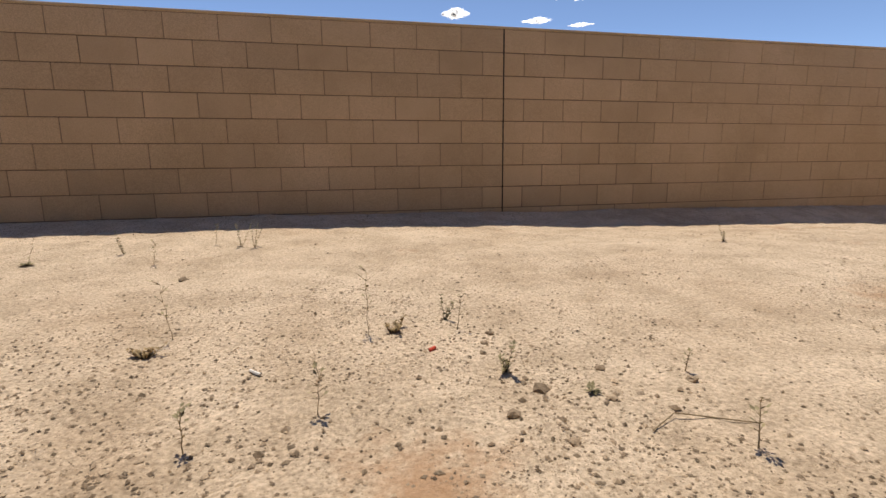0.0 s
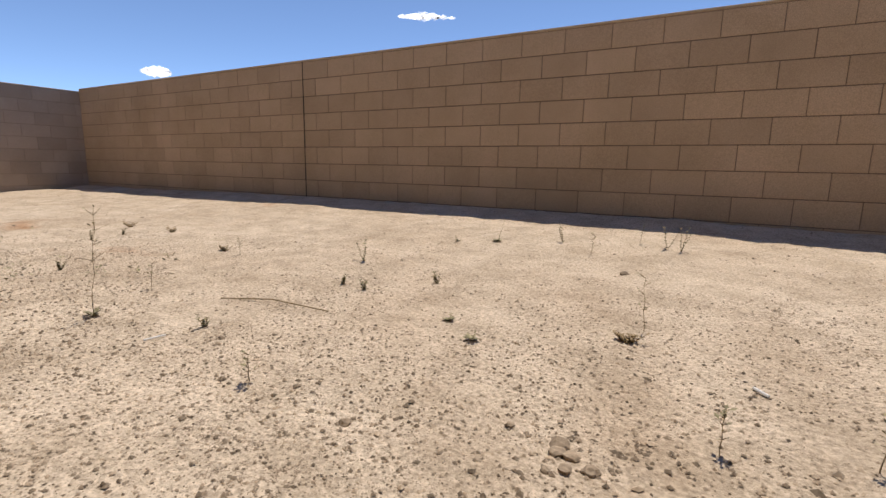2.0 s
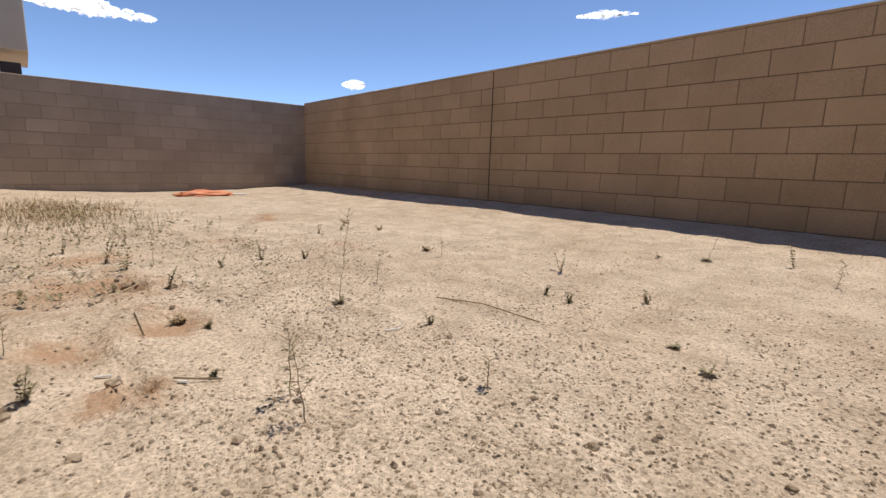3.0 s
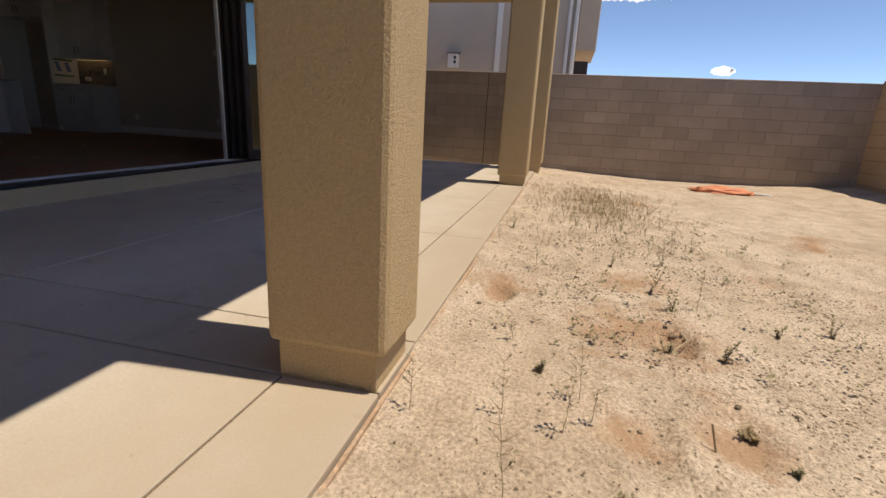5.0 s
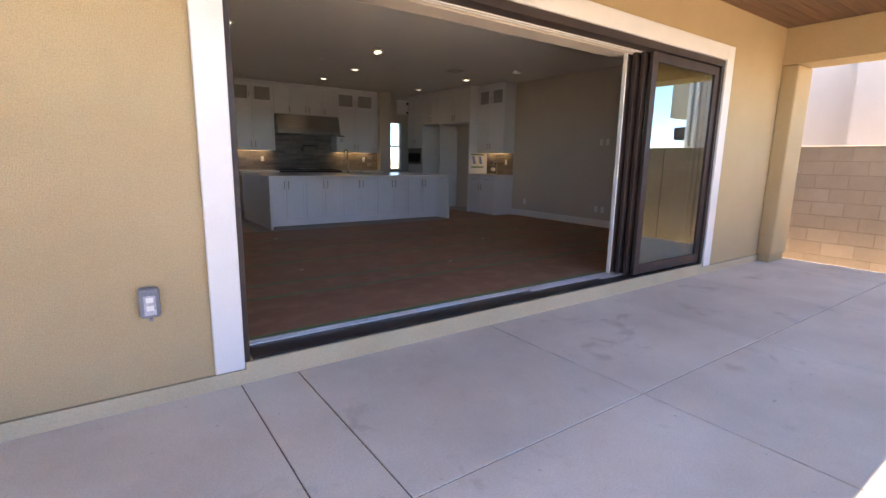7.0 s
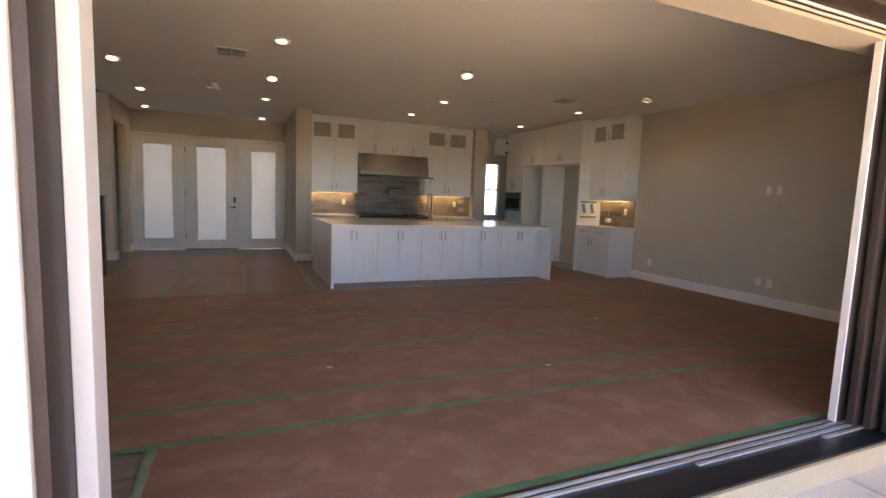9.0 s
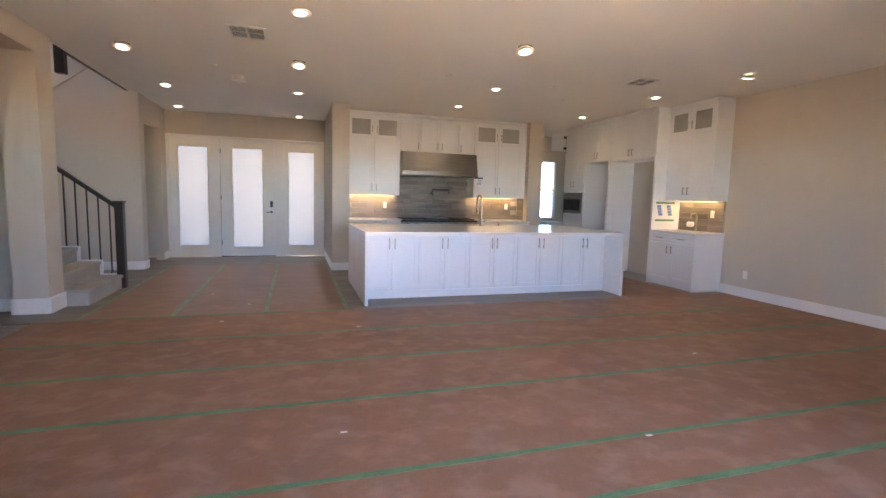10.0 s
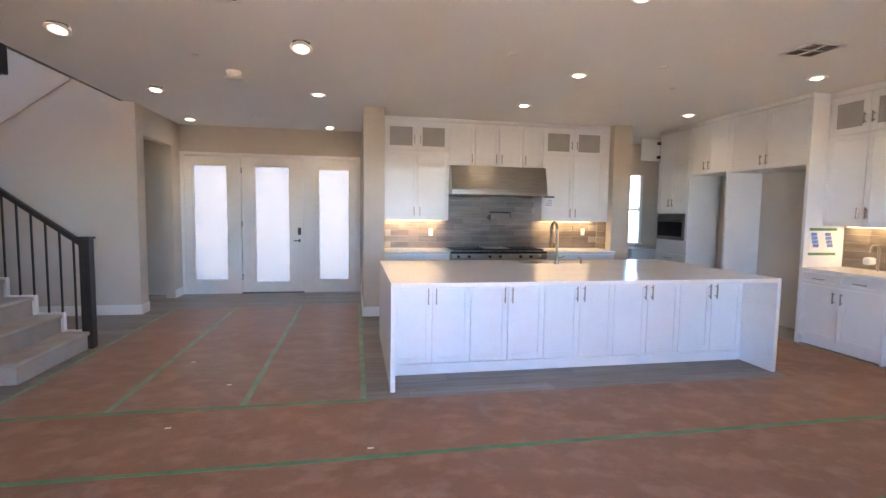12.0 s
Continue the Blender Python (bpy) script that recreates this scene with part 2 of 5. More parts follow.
M_DIRT = dirt_material()
M_BLOCK = mat("wall_block", (0.46, 0.335, 0.213), (0.57, 0.418, 0.28), 1.1, 0.92, 0.5, 150, rnd=0.08, fine=0.22, spec=0.2)
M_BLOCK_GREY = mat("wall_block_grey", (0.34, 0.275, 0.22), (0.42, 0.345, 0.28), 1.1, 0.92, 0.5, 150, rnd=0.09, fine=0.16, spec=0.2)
M_MORTAR = mat("mortar", (0.17, 0.12, 0.08), (0.24, 0.175, 0.12), 6, 0.95, 0.6, 120, fine=0.3, spec=0.1)
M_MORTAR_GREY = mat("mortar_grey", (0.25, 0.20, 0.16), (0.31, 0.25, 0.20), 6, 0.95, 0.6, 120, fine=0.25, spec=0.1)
M_JOINT = mat("joint_filler", (0.02, 0.016, 0.013), (0.035, 0.028, 0.022), 8, 0.9, 0.2, 90)
M_STUCCO = mat("stucco", (0.485, 0.365, 0.21), (0.545, 0.415, 0.245), 0.9, 0.95, 1.0, 130, fine=0.12, bdist=0.006, spec=0.15)
M_STEM = mat("painted_stem", (0.52, 0.42, 0.28), (0.58, 0.48, 0.33), 2.5, 0.9, 0.4, 90, fine=0.08, spec=0.2)
M_NSTUCCO = mat("neighbour_stucco", (0.50, 0.43, 0.36), (0.55, 0.48, 0.41), 0.8, 0.95, 0.5, 70, fine=0.05, spec=0.15)
M_NSTUCCO_D = mat("neighbour_stucco_tan", (0.50, 0.42, 0.33), (0.55, 0.46, 0.37), 0.8, 0.95, 0.5, 70, fine=0.05, spec=0.15)
M_SLAB = slab_material()
M_SOFFIT = mat("soffit_wood", (0.09, 0.045, 0.025), (0.15, 0.08, 0.045), 2.5, 0.55, 0.3, 60, island=0.25, stretch=(0.6, 9, 1), fine=0.2)
M_TRIMX = mat("white_trim", (0.74, 0.71, 0.68), (0.80, 0.78, 0.75), 2, 0.6, 0.06, 100, fine=0.03)
M_BROWN = mat("bronze_frame", (0.04, 0.027, 0.024), (0.06, 0.042, 0.037), 3, 0.5, 0.05, 160, fine=0.12, spec=0.3)
M_GLASS = glass("door_glass", (0.42, 0.62, 0.50), 0.0, 2.3)
M_GLASS_REAR = glass("rear_door_glass", (0.42, 0.55, 0.48), 0.0, 1.4)
M_CLEAR = glass("window_glass", (0.50, 0.54, 0.53))
M_ALU = mat("track_metal", (0.78, 0.80, 0.84), (0.86, 0.88, 0.92), 6, 0.42, 0.04, 100, metal=0.9, fine=0.05)
M_TRACK = mat("track_black", (0.010, 0.011, 0.016), (0.022, 0.023, 0.03), 7, 0.35, 0.1, 90, fine=0.3)
M_WALL = mat("painted_drywall", (0.56, 0.495, 0.42), (0.60, 0.535, 0.455), 0.7, 0.85, 0.12, 150, fine=0.03, spec=0.25)
M_CEIL = mat("ceiling_paint", (0.84, 0.825, 0.80), (0.87, 0.855, 0.83), 0.7, 0.9, 0.12, 120, fine=0.03, spec=0.2)
M_WHITE = mat("white_millwork", (0.78, 0.76, 0.74), (0.82, 0.80, 0.78), 2.0, 0.45, 0.03, 90, fine=0.02)
M_CAB = mat("cabinet_paint", (0.735, 0.74, 0.75), (0.78, 0.785, 0.795), 1.6, 0.38, 0.03, 80, fine=0.02)
M_QUARTZ = mat("quartz_top", (0.76, 0.75, 0.735), (0.80, 0.79, 0.775), 3, 0.2, 0.0, 50, fine=0.03)
M_STEEL = mat("brushed_steel", (0.30, 0.275, 0.25), (0.38, 0.35, 0.32), 3, 0.33, 0.06, 90, metal=1.0, stretch=(1, 1, 14), fine=0.08)
M_NICKEL = mat("brushed_nickel", (0.34, 0.30, 0.26), (0.44, 0.39, 0.34), 8, 0.3, 0.0, 90, metal=1.0, fine=0.05)
M_BLACK = mat("black_enamel", (0.012, 0.012, 0.014), (0.025, 0.025, 0.028), 6, 0.3, 0.03, 90, fine=0.2)
M_IRON = mat("dark_stained_wood", (0.014, 0.011, 0.010), (0.028, 0.021, 0.018), 7, 0.4, 0.08, 70, stretch=(3, 3, 0.6), fine=0.25)
M_TILE = mat("plank_tile", (0.12, 0.10, 0.087), (0.22, 0.19, 0.165), 2.2, 0.35, 0.08, 70, rnd=0.22, stretch=(0.8, 1, 6), fine=0.12)
M_PLANK = mat("floor_plank", (0.17, 0.14, 0.115), (0.27, 0.235, 0.20), 2.4, 0.42, 0.1, 60, island=0.2, rnd=0.2, stretch=(0.7, 8, 1), fine=0.15)
M_PAPER = paper_material("floor_board_paper", False)
M_PAPER_FILM = paper_material("floor_board_film", True)
M_TAPE = mat("green_tape", (0.06, 0.19, 0.085), (0.15, 0.30, 0.16), 4, 0.55, 0.15, 90, fine=0.15)
M_TAPE_PALE = mat("pale_green_tape", (0.16, 0.27, 0.16), (0.30, 0.38, 0.27), 4, 0.5, 0.15, 90, fine=0.15)
M_CARPET = mat("stair_carpet", (0.40, 0.36, 0.32), (0.47, 0.43, 0.38), 5, 0.98, 0.9, 240, fine=0.2, bdist=0.006, spec=0.05)
M_FROST = frosted("frosted_glass", (0.275, 0.273, 0.268))
M_CABGLASS = mat("cabinet_glass", (0.34, 0.33, 0.31), (0.42, 0.405, 0.385), 2, 0.12, 0.0, 50, fine=0.04)
M_LENS = glow("lamp_lens", (1.0, 0.86, 0.68), 0.45)
M_STRIP = glow("led_strip", (1.0, 0.72, 0.38), 0.35)
M_PLATE = mat("plastic_plate", (0.76, 0.74, 0.71), (0.8, 0.78, 0.75), 5, 0.4, 0.0, 60, fine=0.02)
M_GREYBOX = mat("grey_outlet_cover", (0.20, 0.20, 0.23), (0.27, 0.27, 0.30), 8, 0.35, 0.05, 60, fine=0.06)
M_SHEET = mat("paper_sheet", (0.78, 0.77, 0.75), (0.82, 0.81, 0.79), 5, 0.8, 0.05, 60, fine=0.03)
M_BLUE = mat("blue_print", (0.12, 0.2, 0.5), (0.18, 0.27, 0.6), 20, 0.7, 0.0, 60)
M_ORANGE = mat("orange_sack", (0.62, 0.2, 0.09), (0.75, 0.29, 0.15), 7, 0.6, 0.5, 35, fine=0.2, bdist=0.02)
M_STEMDRY = mat("dry_stem", (0.25, 0.19, 0.115), (0.36, 0.28, 0.175), 20, 0.85, 0.0, 60, rnd=0.2)
M_LEAF = mat("dusty_leaf", (0.21, 0.185, 0.095), (0.34, 0.29, 0.17), 25, 0.75, 0.0, 60, island=0.3)
M_LEAFDRY = mat("dry_leaf", (0.28, 0.20, 0.105), (0.40, 0.30, 0.17), 25, 0.85, 0.0, 60, island=0.3)
M_PEBBLE = mat("pebble", (0.20, 0.15, 0.105), (0.44, 0.345, 0.255), 9, 0.9, 0.3, 120, island=0.5, spec=0.15)
M_STONE = mat("loose_stone", (0.22, 0.165, 0.115), (0.38, 0.295, 0.215), 14, 0.9, 0.5, 90, rnd=0.25, spec=0.15)
# the clouds' sunlit white is put in as emission
M_CLOUD = glow("cloud_glow_white", (0.92, 0.94, 1.0), 0.6)
ct = M_CLOUD.node_tree
cg = ct.nodes.new("ShaderNodeNewGeometry")
cn = node(ct, "ShaderNodeTexNoise", Scale=0.03, Detail=6.0, Roughness=0.7)
cr = ct.nodes.new("ShaderNodeValToRGB")
cr.color_ramp.elements[0].position, cr.color_ramp.elements[1].position = 0.40, 0.74
ct.links.new(cg.outputs["Position"], cn.inputs["Vector"])
ct.links.new(cn.outputs[0], cr.inputs[0])
ct.links.new(cr.outputs[0], ct.nodes["Principled BSDF"].inputs["Alpha"])
M_ROOF = mat("roof_tile", (0.12, 0.09, 0.075), (0.2, 0.15, 0.12), 4, 0.9, 0.4, 30, fine=0.2)


# ---- mesh helpers ----
def part(name, bm, material, parent=None, label="", smooth=False):
    """Links a bmesh, given in world metres, as one mesh object under its thing."""
    base = Vector((0, 0, 0))
    top = parent
    while top is not None:
        base += top.location
        top = top.parent
    bmesh.ops.recalc_face_normals(bm, faces=bm.faces)
    if parent is not None:
        bmesh.ops.translate(bm, verts=bm.verts, vec=-base)
    me = bpy.data.meshes.new(name)
    bm.to_mesh(me)
    bm.free()
    me.materials.append(material)
    if smooth:
        me.shade_smooth()
    ob = new(name, me)
    ob.parent = parent
    if label:
        ob["label"] = label
    return ob


def thing(name, at, label, category, group="", kind=""):
    ob = new(name)
    ob.location = at
    ob.empty_display_size = 0.1
    return tagged(ob, label, category, group, kind)


def box(x0, x1, y0, y1, z0, z1, bm=None, bevel=0.0):
    own = bmesh.new()
    bmesh.ops.create_cube(own, size=1.0)
    sx, sy, sz = abs(x1 - x0), abs(y1 - y0), abs(z1 - z0)
    for v in own.verts:
        v.co = Vector((v.co.x * sx + (x0 + x1) / 2, v.co.y * sy + (y0 + y1) / 2, v.co.z * sz + (z0 + z1) / 2))
    if bevel:
        bmesh.ops.bevel(own, geom=own.edges[:], offset=min(bevel, sx * 0.4, sy * 0.4, sz * 0.4), segments=2, profile=0.5, affect="EDGES")
    if bm is None:
        return own
    return merge(bm, own)


def merge(bm, own):
    me = bpy.data.meshes.new("scratch")
    own.to_mesh(me)
    own.free()
    bm.from_mesh(me)
    bpy.data.meshes.remove(me)
    return bm


def tube(points, radii, sides=8, bm=None):
    """A round bar along points, with its own radius at each."""
    bm = bm or bmesh.new()
    rings = []
    for i, p in enumerate(points):
        p = Vector(p)
        a = Vector(points[max(i - 1, 0)])
        b = Vector(points[min(i + 1, len(points) - 1)])
        d = (b - a).normalized()
        side = d.orthogonal().normalized() if abs(d.z) > 0.98 else d.cross(Vector((0, 0, 1))).normalized()
        up = side.cross(d)
        r = radii[i] if isinstance(radii, (list, tuple)) else radii
        rings.append([bm.verts.new(p + r * (math.cos(k * math.tau / sides) * side + math.sin(k * math.tau / sides) * up)) for k in range(sides)])
    for r0, r1 in zip(rings, rings[1:]):
        for k in range(sides):
            bm.faces.new((r0[k], r0[(k + 1) % sides], r1[(k + 1) % sides], r1[k]))
    bm.faces.new(rings[0])
    bm.faces.new(rings[-1][::-1])
    return bm


def disc(x, y, z0, z1, r, sides=24, bm=None, r1=None):
    return tube([(x, y, z0), (x, y, z1)], [r, r if r1 is None else r1], sides, bm)


def prism(outline, axis, a, b, bm=None):
    """An outline of (u, v) pairs pushed along an axis from a to b."""
    bm = bm or bmesh.new()

    def at(u, v, w):
        return {"x": (w, u, v), "y": (u, w, v), "z": (u, v, w)}[axis]

    lo = [bm.verts.new(at(u, v, a)) for u, v in outline]
    hi = [bm.verts.new(at(u, v, b)) for u, v in outline]
    bm.faces.new(lo)
    bm.faces.new(hi[::-1])
    for i in range(len(outline)):
        j = (i + 1) % len(outline)
        bm.faces.new((lo[i], hi[i], hi[j], lo[j]))
    return bm


def structure(name, bm, material, label="", category=""):
    return tagged(part(name, bm, material), label, category, kind="structure")


def piece_mesh(name, sx, sy, sz, bevel, material):
    """A small chamfered block about its own middle, shared by many pieces."""
    bm = box(-sx / 2, sx / 2, -sy / 2, sy / 2, -sz / 2, sz / 2)
    if bevel:
        bmesh.ops.bevel(bm, geom=bm.edges[:], offset=bevel, segments=1, affect="EDGES")
    me = bpy.data.meshes.new(name)
    bm.to_mesh(me)
    bm.free()
    me.materials.append(material)
    return me


def piece(name, me, at, parent):
    ob = new(name, me)
    ob.parent = parent
    ob.location = at
    return ob


# ---- ground ----
SLAB_Z, EDGE_Y, WALL_Y, END_X = -0.147, -0.70, 4.578, -10.43
HOLLOWS = [(-3.14, -0.51, 0.13, 0.06), (-2.85, 0.25, 0.14, 0.06), (-1.75, 0.145, 0.06, 0.065), (-2.15, 0.04, 0.14, 0.022), (-1.94, 0.08, 0.14, 0.022), (-2.25, 0.29, 0.16, 0.024)]


def ground_z(x, y):
    if y < EDGE_Y - 0.05 or y > WALL_Y + 0.5 or x < END_X - 0.5 or x > 12:
        return -0.32
    z = -0.178 - 0.025 * math.exp(-(((y - 1.65) / 1.3) ** 2))
    far = max(0.0, min(1.0, (y - 2.65) / 1.3))
    far = far * far * (3 - 2 * far)
    z += far * (-0.13 - 0.028 * max(0.0, x + 0.5) - z)
    berm = max(0.0, min(1.0, (y - 4.05) / 0.5))
    z += berm * berm * (3 - 2 * berm) * (-0.08 - 0.015 * max(0.0, x + 0.5) - z)
    z -= 0.05 * max(0.0, min(1.0, (-x - 4.0) / 5.0)) * max(0.0, min(1.0, (y + 0.6) / 1.2))
    z += 0.02 * (noise.noise((x * 0.7, y * 0.9, 0.0))) + 0.012 * noise.noise((x * 2.3, y * 2.6, 4.0)) + 0.009 * noise.noise((x * 6, y * 7, 9.0)) + 0.007 * noise.noise((x * 15, y * 15, 2.0)) + 0.004 * noise.noise((x * 34, y * 34, 6.0))
    z += 0.022 * math.exp(-(((y - EDGE_Y) / 0.09) ** 2)) * (0.55 + 0.9 * noise.noise((x * 3.1, 1.7, 0.0)))
    for hx, hy, r, d in HOLLOWS:
        q = ((x - hx) / r) ** 2 + ((y - hy) / (r * 0.62)) ** 2
        if q < 6:
            z -= d * math.exp(-q * q) - d * 0.25 * math.exp(-((q - 1.7) ** 2) * 2)
    return z


def build_ground():
    def lines(lo, hi, step, f0, f1):
        inner = [*np.arange(lo, f0 - 0.02, step), *np.arange(f0, f1, 0.018), *np.arange(f1 + 0.02, hi + 1e-6, step)]
        out = [0.5, 2, 6, 20, 60, 200, 700, 2000]
        return [lo - d for d in reversed(out)] + inner + [hi + d for d in out]

    xs, ys = lines(-10.6, 8.0, 0.05, -4.0, 1.2), lines(-0.72, 4.7, 0.04, -0.70, 1.9)
    verts = [(x, y, ground_z(x, y)) for y in ys for x in xs]
    w = len(xs)
    faces = [(j * w + i, j * w + i + 1, (j + 1) * w + i + 1, (j + 1) * w + i) for j in range(len(ys) - 1) for i in range(w - 1)]
    me = bpy.data.meshes.new("ground")
    me.from_pydata(verts, [], faces)
    me.materials.append(M_DIRT)
    me.shade_smooth()
    return tagged(new("ground", me), "bare pale dry dirt yard with gravel and cracks", "ground", kind="structure")


build_ground()

# ---- patio slab, house walls, roof ----
slab = structure("patio_slab", box(-9.86, 4.0, -4.03, EDGE_Y - 0.01, -0.32, SLAB_Z - 0.008), mat("joint_dust", (0.14, 0.095, 0.06), (0.22, 0.155, 0.105), 6, 0.95, 0.2, 90), "grey concrete patio slab with sawn control joints", "patio")
JX = [4.0, 1.2, -0.4, -2.07, -2.42, -4.06, -5.70, -7.34, -8.98, -9.86]
JY = [-4.03, -2.58, -1.02, EDGE_Y]
for x0, x1 in zip(JX, JX[1:]):
    for y0, y1 in zip(JY, JY[1:]):
        me = piece_mesh("slab_panel", abs(x1 - x0) - 0.009, abs(y1 - y0) - 0.009, 0.1, 0.003, M_SLAB)
        piece("slab_panel", me, ((x0 + x1) / 2, (y0 + y1) / 2, SLAB_Z - 0.05), slab)
structure("slab_edge_stain", box(-9.8, 4.0, EDGE_Y + 0.001, EDGE_Y + 0.012, -0.32, SLAB_Z - 0.018), mat("red_clay", (0.42, 0.27, 0.17), (0.50, 0.36, 0.25), 6, 0.95, 0.5, 60), "reddish clay stain along the slab edge")

OX0, OX1, OZ = -7.60, -2.10, 2.43  # the wide door opening
RY0, RY1 = -4.23, -4.03
rear = box(OX1, 4.0, RY0, RY1, -0.05, 3.3)
box(-9.80, OX0, RY0, RY1, -0.05, 3.3, rear)
box(OX0, OX1, RY0, RY1, OZ, 3.3, rear)
structure("wall_rear", rear, M_STUCCO, "tan stucco rear wall of the house", "wall")
structure("stem_wall", box(-9.80, 4.0, RY0, -4.018, -0.32, -0.056), M_STEM, "cream painted foundation strip under the stucco", "trim")
structure("door_sill_base", box(OX0 + 0.004, OX1 - 0.004, -4.30, -4.012, -0.058, -0.012), M_STEM, "cream painted door sill face", "trim")

soffit = bmesh.new()
for k in range(28):
    y = -4.03 + k * 0.128
    box(-9.9, 4.0, y + 0.002, y + 0.125, 3.04, 3.06, soffit)
structure("ceiling_patio", soffit, M_SOFFIT, "dark brown wood plank patio ceiling", "ceiling")
structure("patio_roof", box(-9.95, 4.0, -4.2, -0.45, 3.31, 3.5), M_ROOF, "flat roof over the covered patio", "roof")
structure("beam_front", box(-9.75, 4.0, -1.055, -0.68, 2.56, 3.31, bevel=0.015), M_STUCCO, "tan stucco beam along the patio front", "beam")
structure("beam_side", box(-9.72, -9.19, RY1, -1.055, 2.57, 3.31), M_STUCCO, "tan stucco beam over the side opening", "beam")
structure("wall_patio_end", box(3.9, 4.1, RY1, -0.7, -0.3, 3.31), M_STUCCO, "tan stucco wall closing the patio", "wall")


def pillar(x0, x1, y0, y1, label):
    t = thing("patio_pillar", ((x0 + x1) / 2, (y0 + y1) / 2, SLAB_Z), label, "pillar", "patio pillars")
    bm = box(x0, x1, y0, y1, -0.03, 2.565, bevel=0.022)
    part("shaft", bm, M_STUCCO, t)
    part("base", box(x0 + 0.02, x1 - 0.02, y0 + 0.03, y1 - 0.035, SLAB_Z - 0.05, -0.028), M_STUCCO, t, "recessed plain base block")
    return t


pillar(-2.36, -2.05, -1.055, -0.68, "tan rough stucco patio pillar on the slab edge")
pillar(-7.38, -7.05, -1.055, -0.68, "tan rough stucco patio pillar on the slab edge")
pillar(-9.70, -9.19, -1.02, -0.60, "wide tan stucco corner pillar of the patio")
pillar(-9.70, -9.19, -4.03, -3.83, "tan stucco pilaster against the house wall")


# ---- block walls of the yard ----
def block_wall(name, along, fixed, a0, a1, joints, top, material, label):
    """Running-bond wall of 406 x 203 mm blocks; joints: where a vertical control joint cuts it."""
    t = 0.15
    rows, h, L = 9, 0.2035, 0.406

    def span(u0, u1, z0, z1, d0, d1, bm=None, bevel=0.0):
        if along == "x":
            return box(u0, u1, fixed + d0, fixed + d1, z0, z1, bm, bevel)
        return box(fixed - d1, fixed - d0, u0, u1, z0, z1, bm, bevel)

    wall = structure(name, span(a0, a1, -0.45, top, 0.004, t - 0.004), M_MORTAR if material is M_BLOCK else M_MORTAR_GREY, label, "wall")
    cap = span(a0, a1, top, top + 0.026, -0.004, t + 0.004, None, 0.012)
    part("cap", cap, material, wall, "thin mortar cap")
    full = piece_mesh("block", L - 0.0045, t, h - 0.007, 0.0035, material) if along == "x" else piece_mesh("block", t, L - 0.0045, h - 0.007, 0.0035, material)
    half = piece_mesh("half_block", L / 2 - 0.0045, t, h - 0.007, 0.0035, material) if along == "x" else piece_mesh("half_block", t, L / 2 - 0.0045, h - 0.007, 0.0035, material)
    rest = bmesh.new()
    count = 0
    rng = random.Random(len(name))
    edges = sorted([a0, *joints, a1])
    for e0, e1 in zip(edges, edges[1:]):
        from_low = e0 in joints
        for r in range(rows):
            z = top - (r + 0.5) * h
            u = 0.0
            first = True
            while u < (e1 - e0) - 0.02:
                size = L / 2 if (first and r % 2 == 1) else L
                first = False
                size = min(size, e1 - e0 - u)
                mid = e0 + u + size / 2 if from_low else e1 - u - size / 2
                u += size
                me = full if abs(size - L) < 0.01 else half if abs(size - L / 2) < 0.01 else None
                proud = rng.uniform(-0.0015, 0.0015)
                near = -9.0 < mid < 3.4 if along == "x" else -4.2 < mid
                if me and near and count < 300 and r < 9:
                    at = (mid, fixed + t / 2 + proud, z) if along == "x" else (fixed - t / 2 + proud, mid, z)
                    piece("block", me, at, wall)
                    count += 1
                elif size > 0.03:
                    span(mid - size / 2 + 0.0022, mid + size / 2 - 0.0022, z - h / 2 + 0.0035, z + h / 2 - 0.0035, proud, t + proud, rest)
    if len(rest.verts):
        tagged(part("far_blocks", rest, material, wall), kind="stuff")
    else:
        rest.free()
    for j in joints:
        part("control_joint", span(j - 0.006, j + 0.006, -0.3, top, -0.0025, 0.02), M_JOINT, wall, "dark vertical control joint")
    return wall


# ---- house interior shell ----
CEIL, WY, LX, RX, DOOR_Y = 2.96, RY0, -0.42, -9.29, -14.486
structure("floor", box(-10.8, 4.0, DOOR_Y - 0.1, -4.33, -0.3, -0.014), M_PLANK, "grey-brown wood plank floor", "floor")
ceiling = box(-10.8, LX + 0.07, DOOR_Y, WY, CEIL, CEIL + 0.3)
box(LX + 0.07, 4.0, -9.80, WY, CEIL, CEIL + 0.3, ceiling)
box(LX + 0.07, 4.0, DOOR_Y, -12.90, CEIL, CEIL + 0.3, ceiling)
structure("ceiling", ceiling, M_CEIL, "smooth off-white painted ceiling", "ceiling")
structure("wall_right", box(RX - 0.15, RX, -13.1, WY, 0, CEIL), M_WALL, "plain beige painted living room wall", "wall")
inner = box(-9.44, OX0, WY - 0.02, WY, 0, CEIL)
box(OX1, 4.0, WY - 0.02, WY, 0, CEIL, inner)
box(OX0, OX1, WY - 0.02, WY, OZ, CEIL, inner)
structure("wall_rear_inner", inner, M_WALL, "beige drywall lining round the wide door opening", "wall")
header = box(OX0 - 0.1, OX1 + 0.1, -4.47, WY - 0.02, 2.34, CEIL)
structure("header_beam", header, M_WALL, "beige drywall header above the wide door opening", "beam")
left = box(LX, -0.10, -8.58, WY - 0.02, 0, CEIL)
box(LX, -0.10, -9.61, -8.58, 2.72, CEIL, left)
structure("wall_left", left, M_WALL, "beige painted wall with a cased opening to a hall", "wall")
pier = box(-0.42, -0.10, -9.95, -9.61, 0, CEIL)
structure("wall_pier", pier, M_WALL, "beige painted wall pier beside the stairs", "wall")
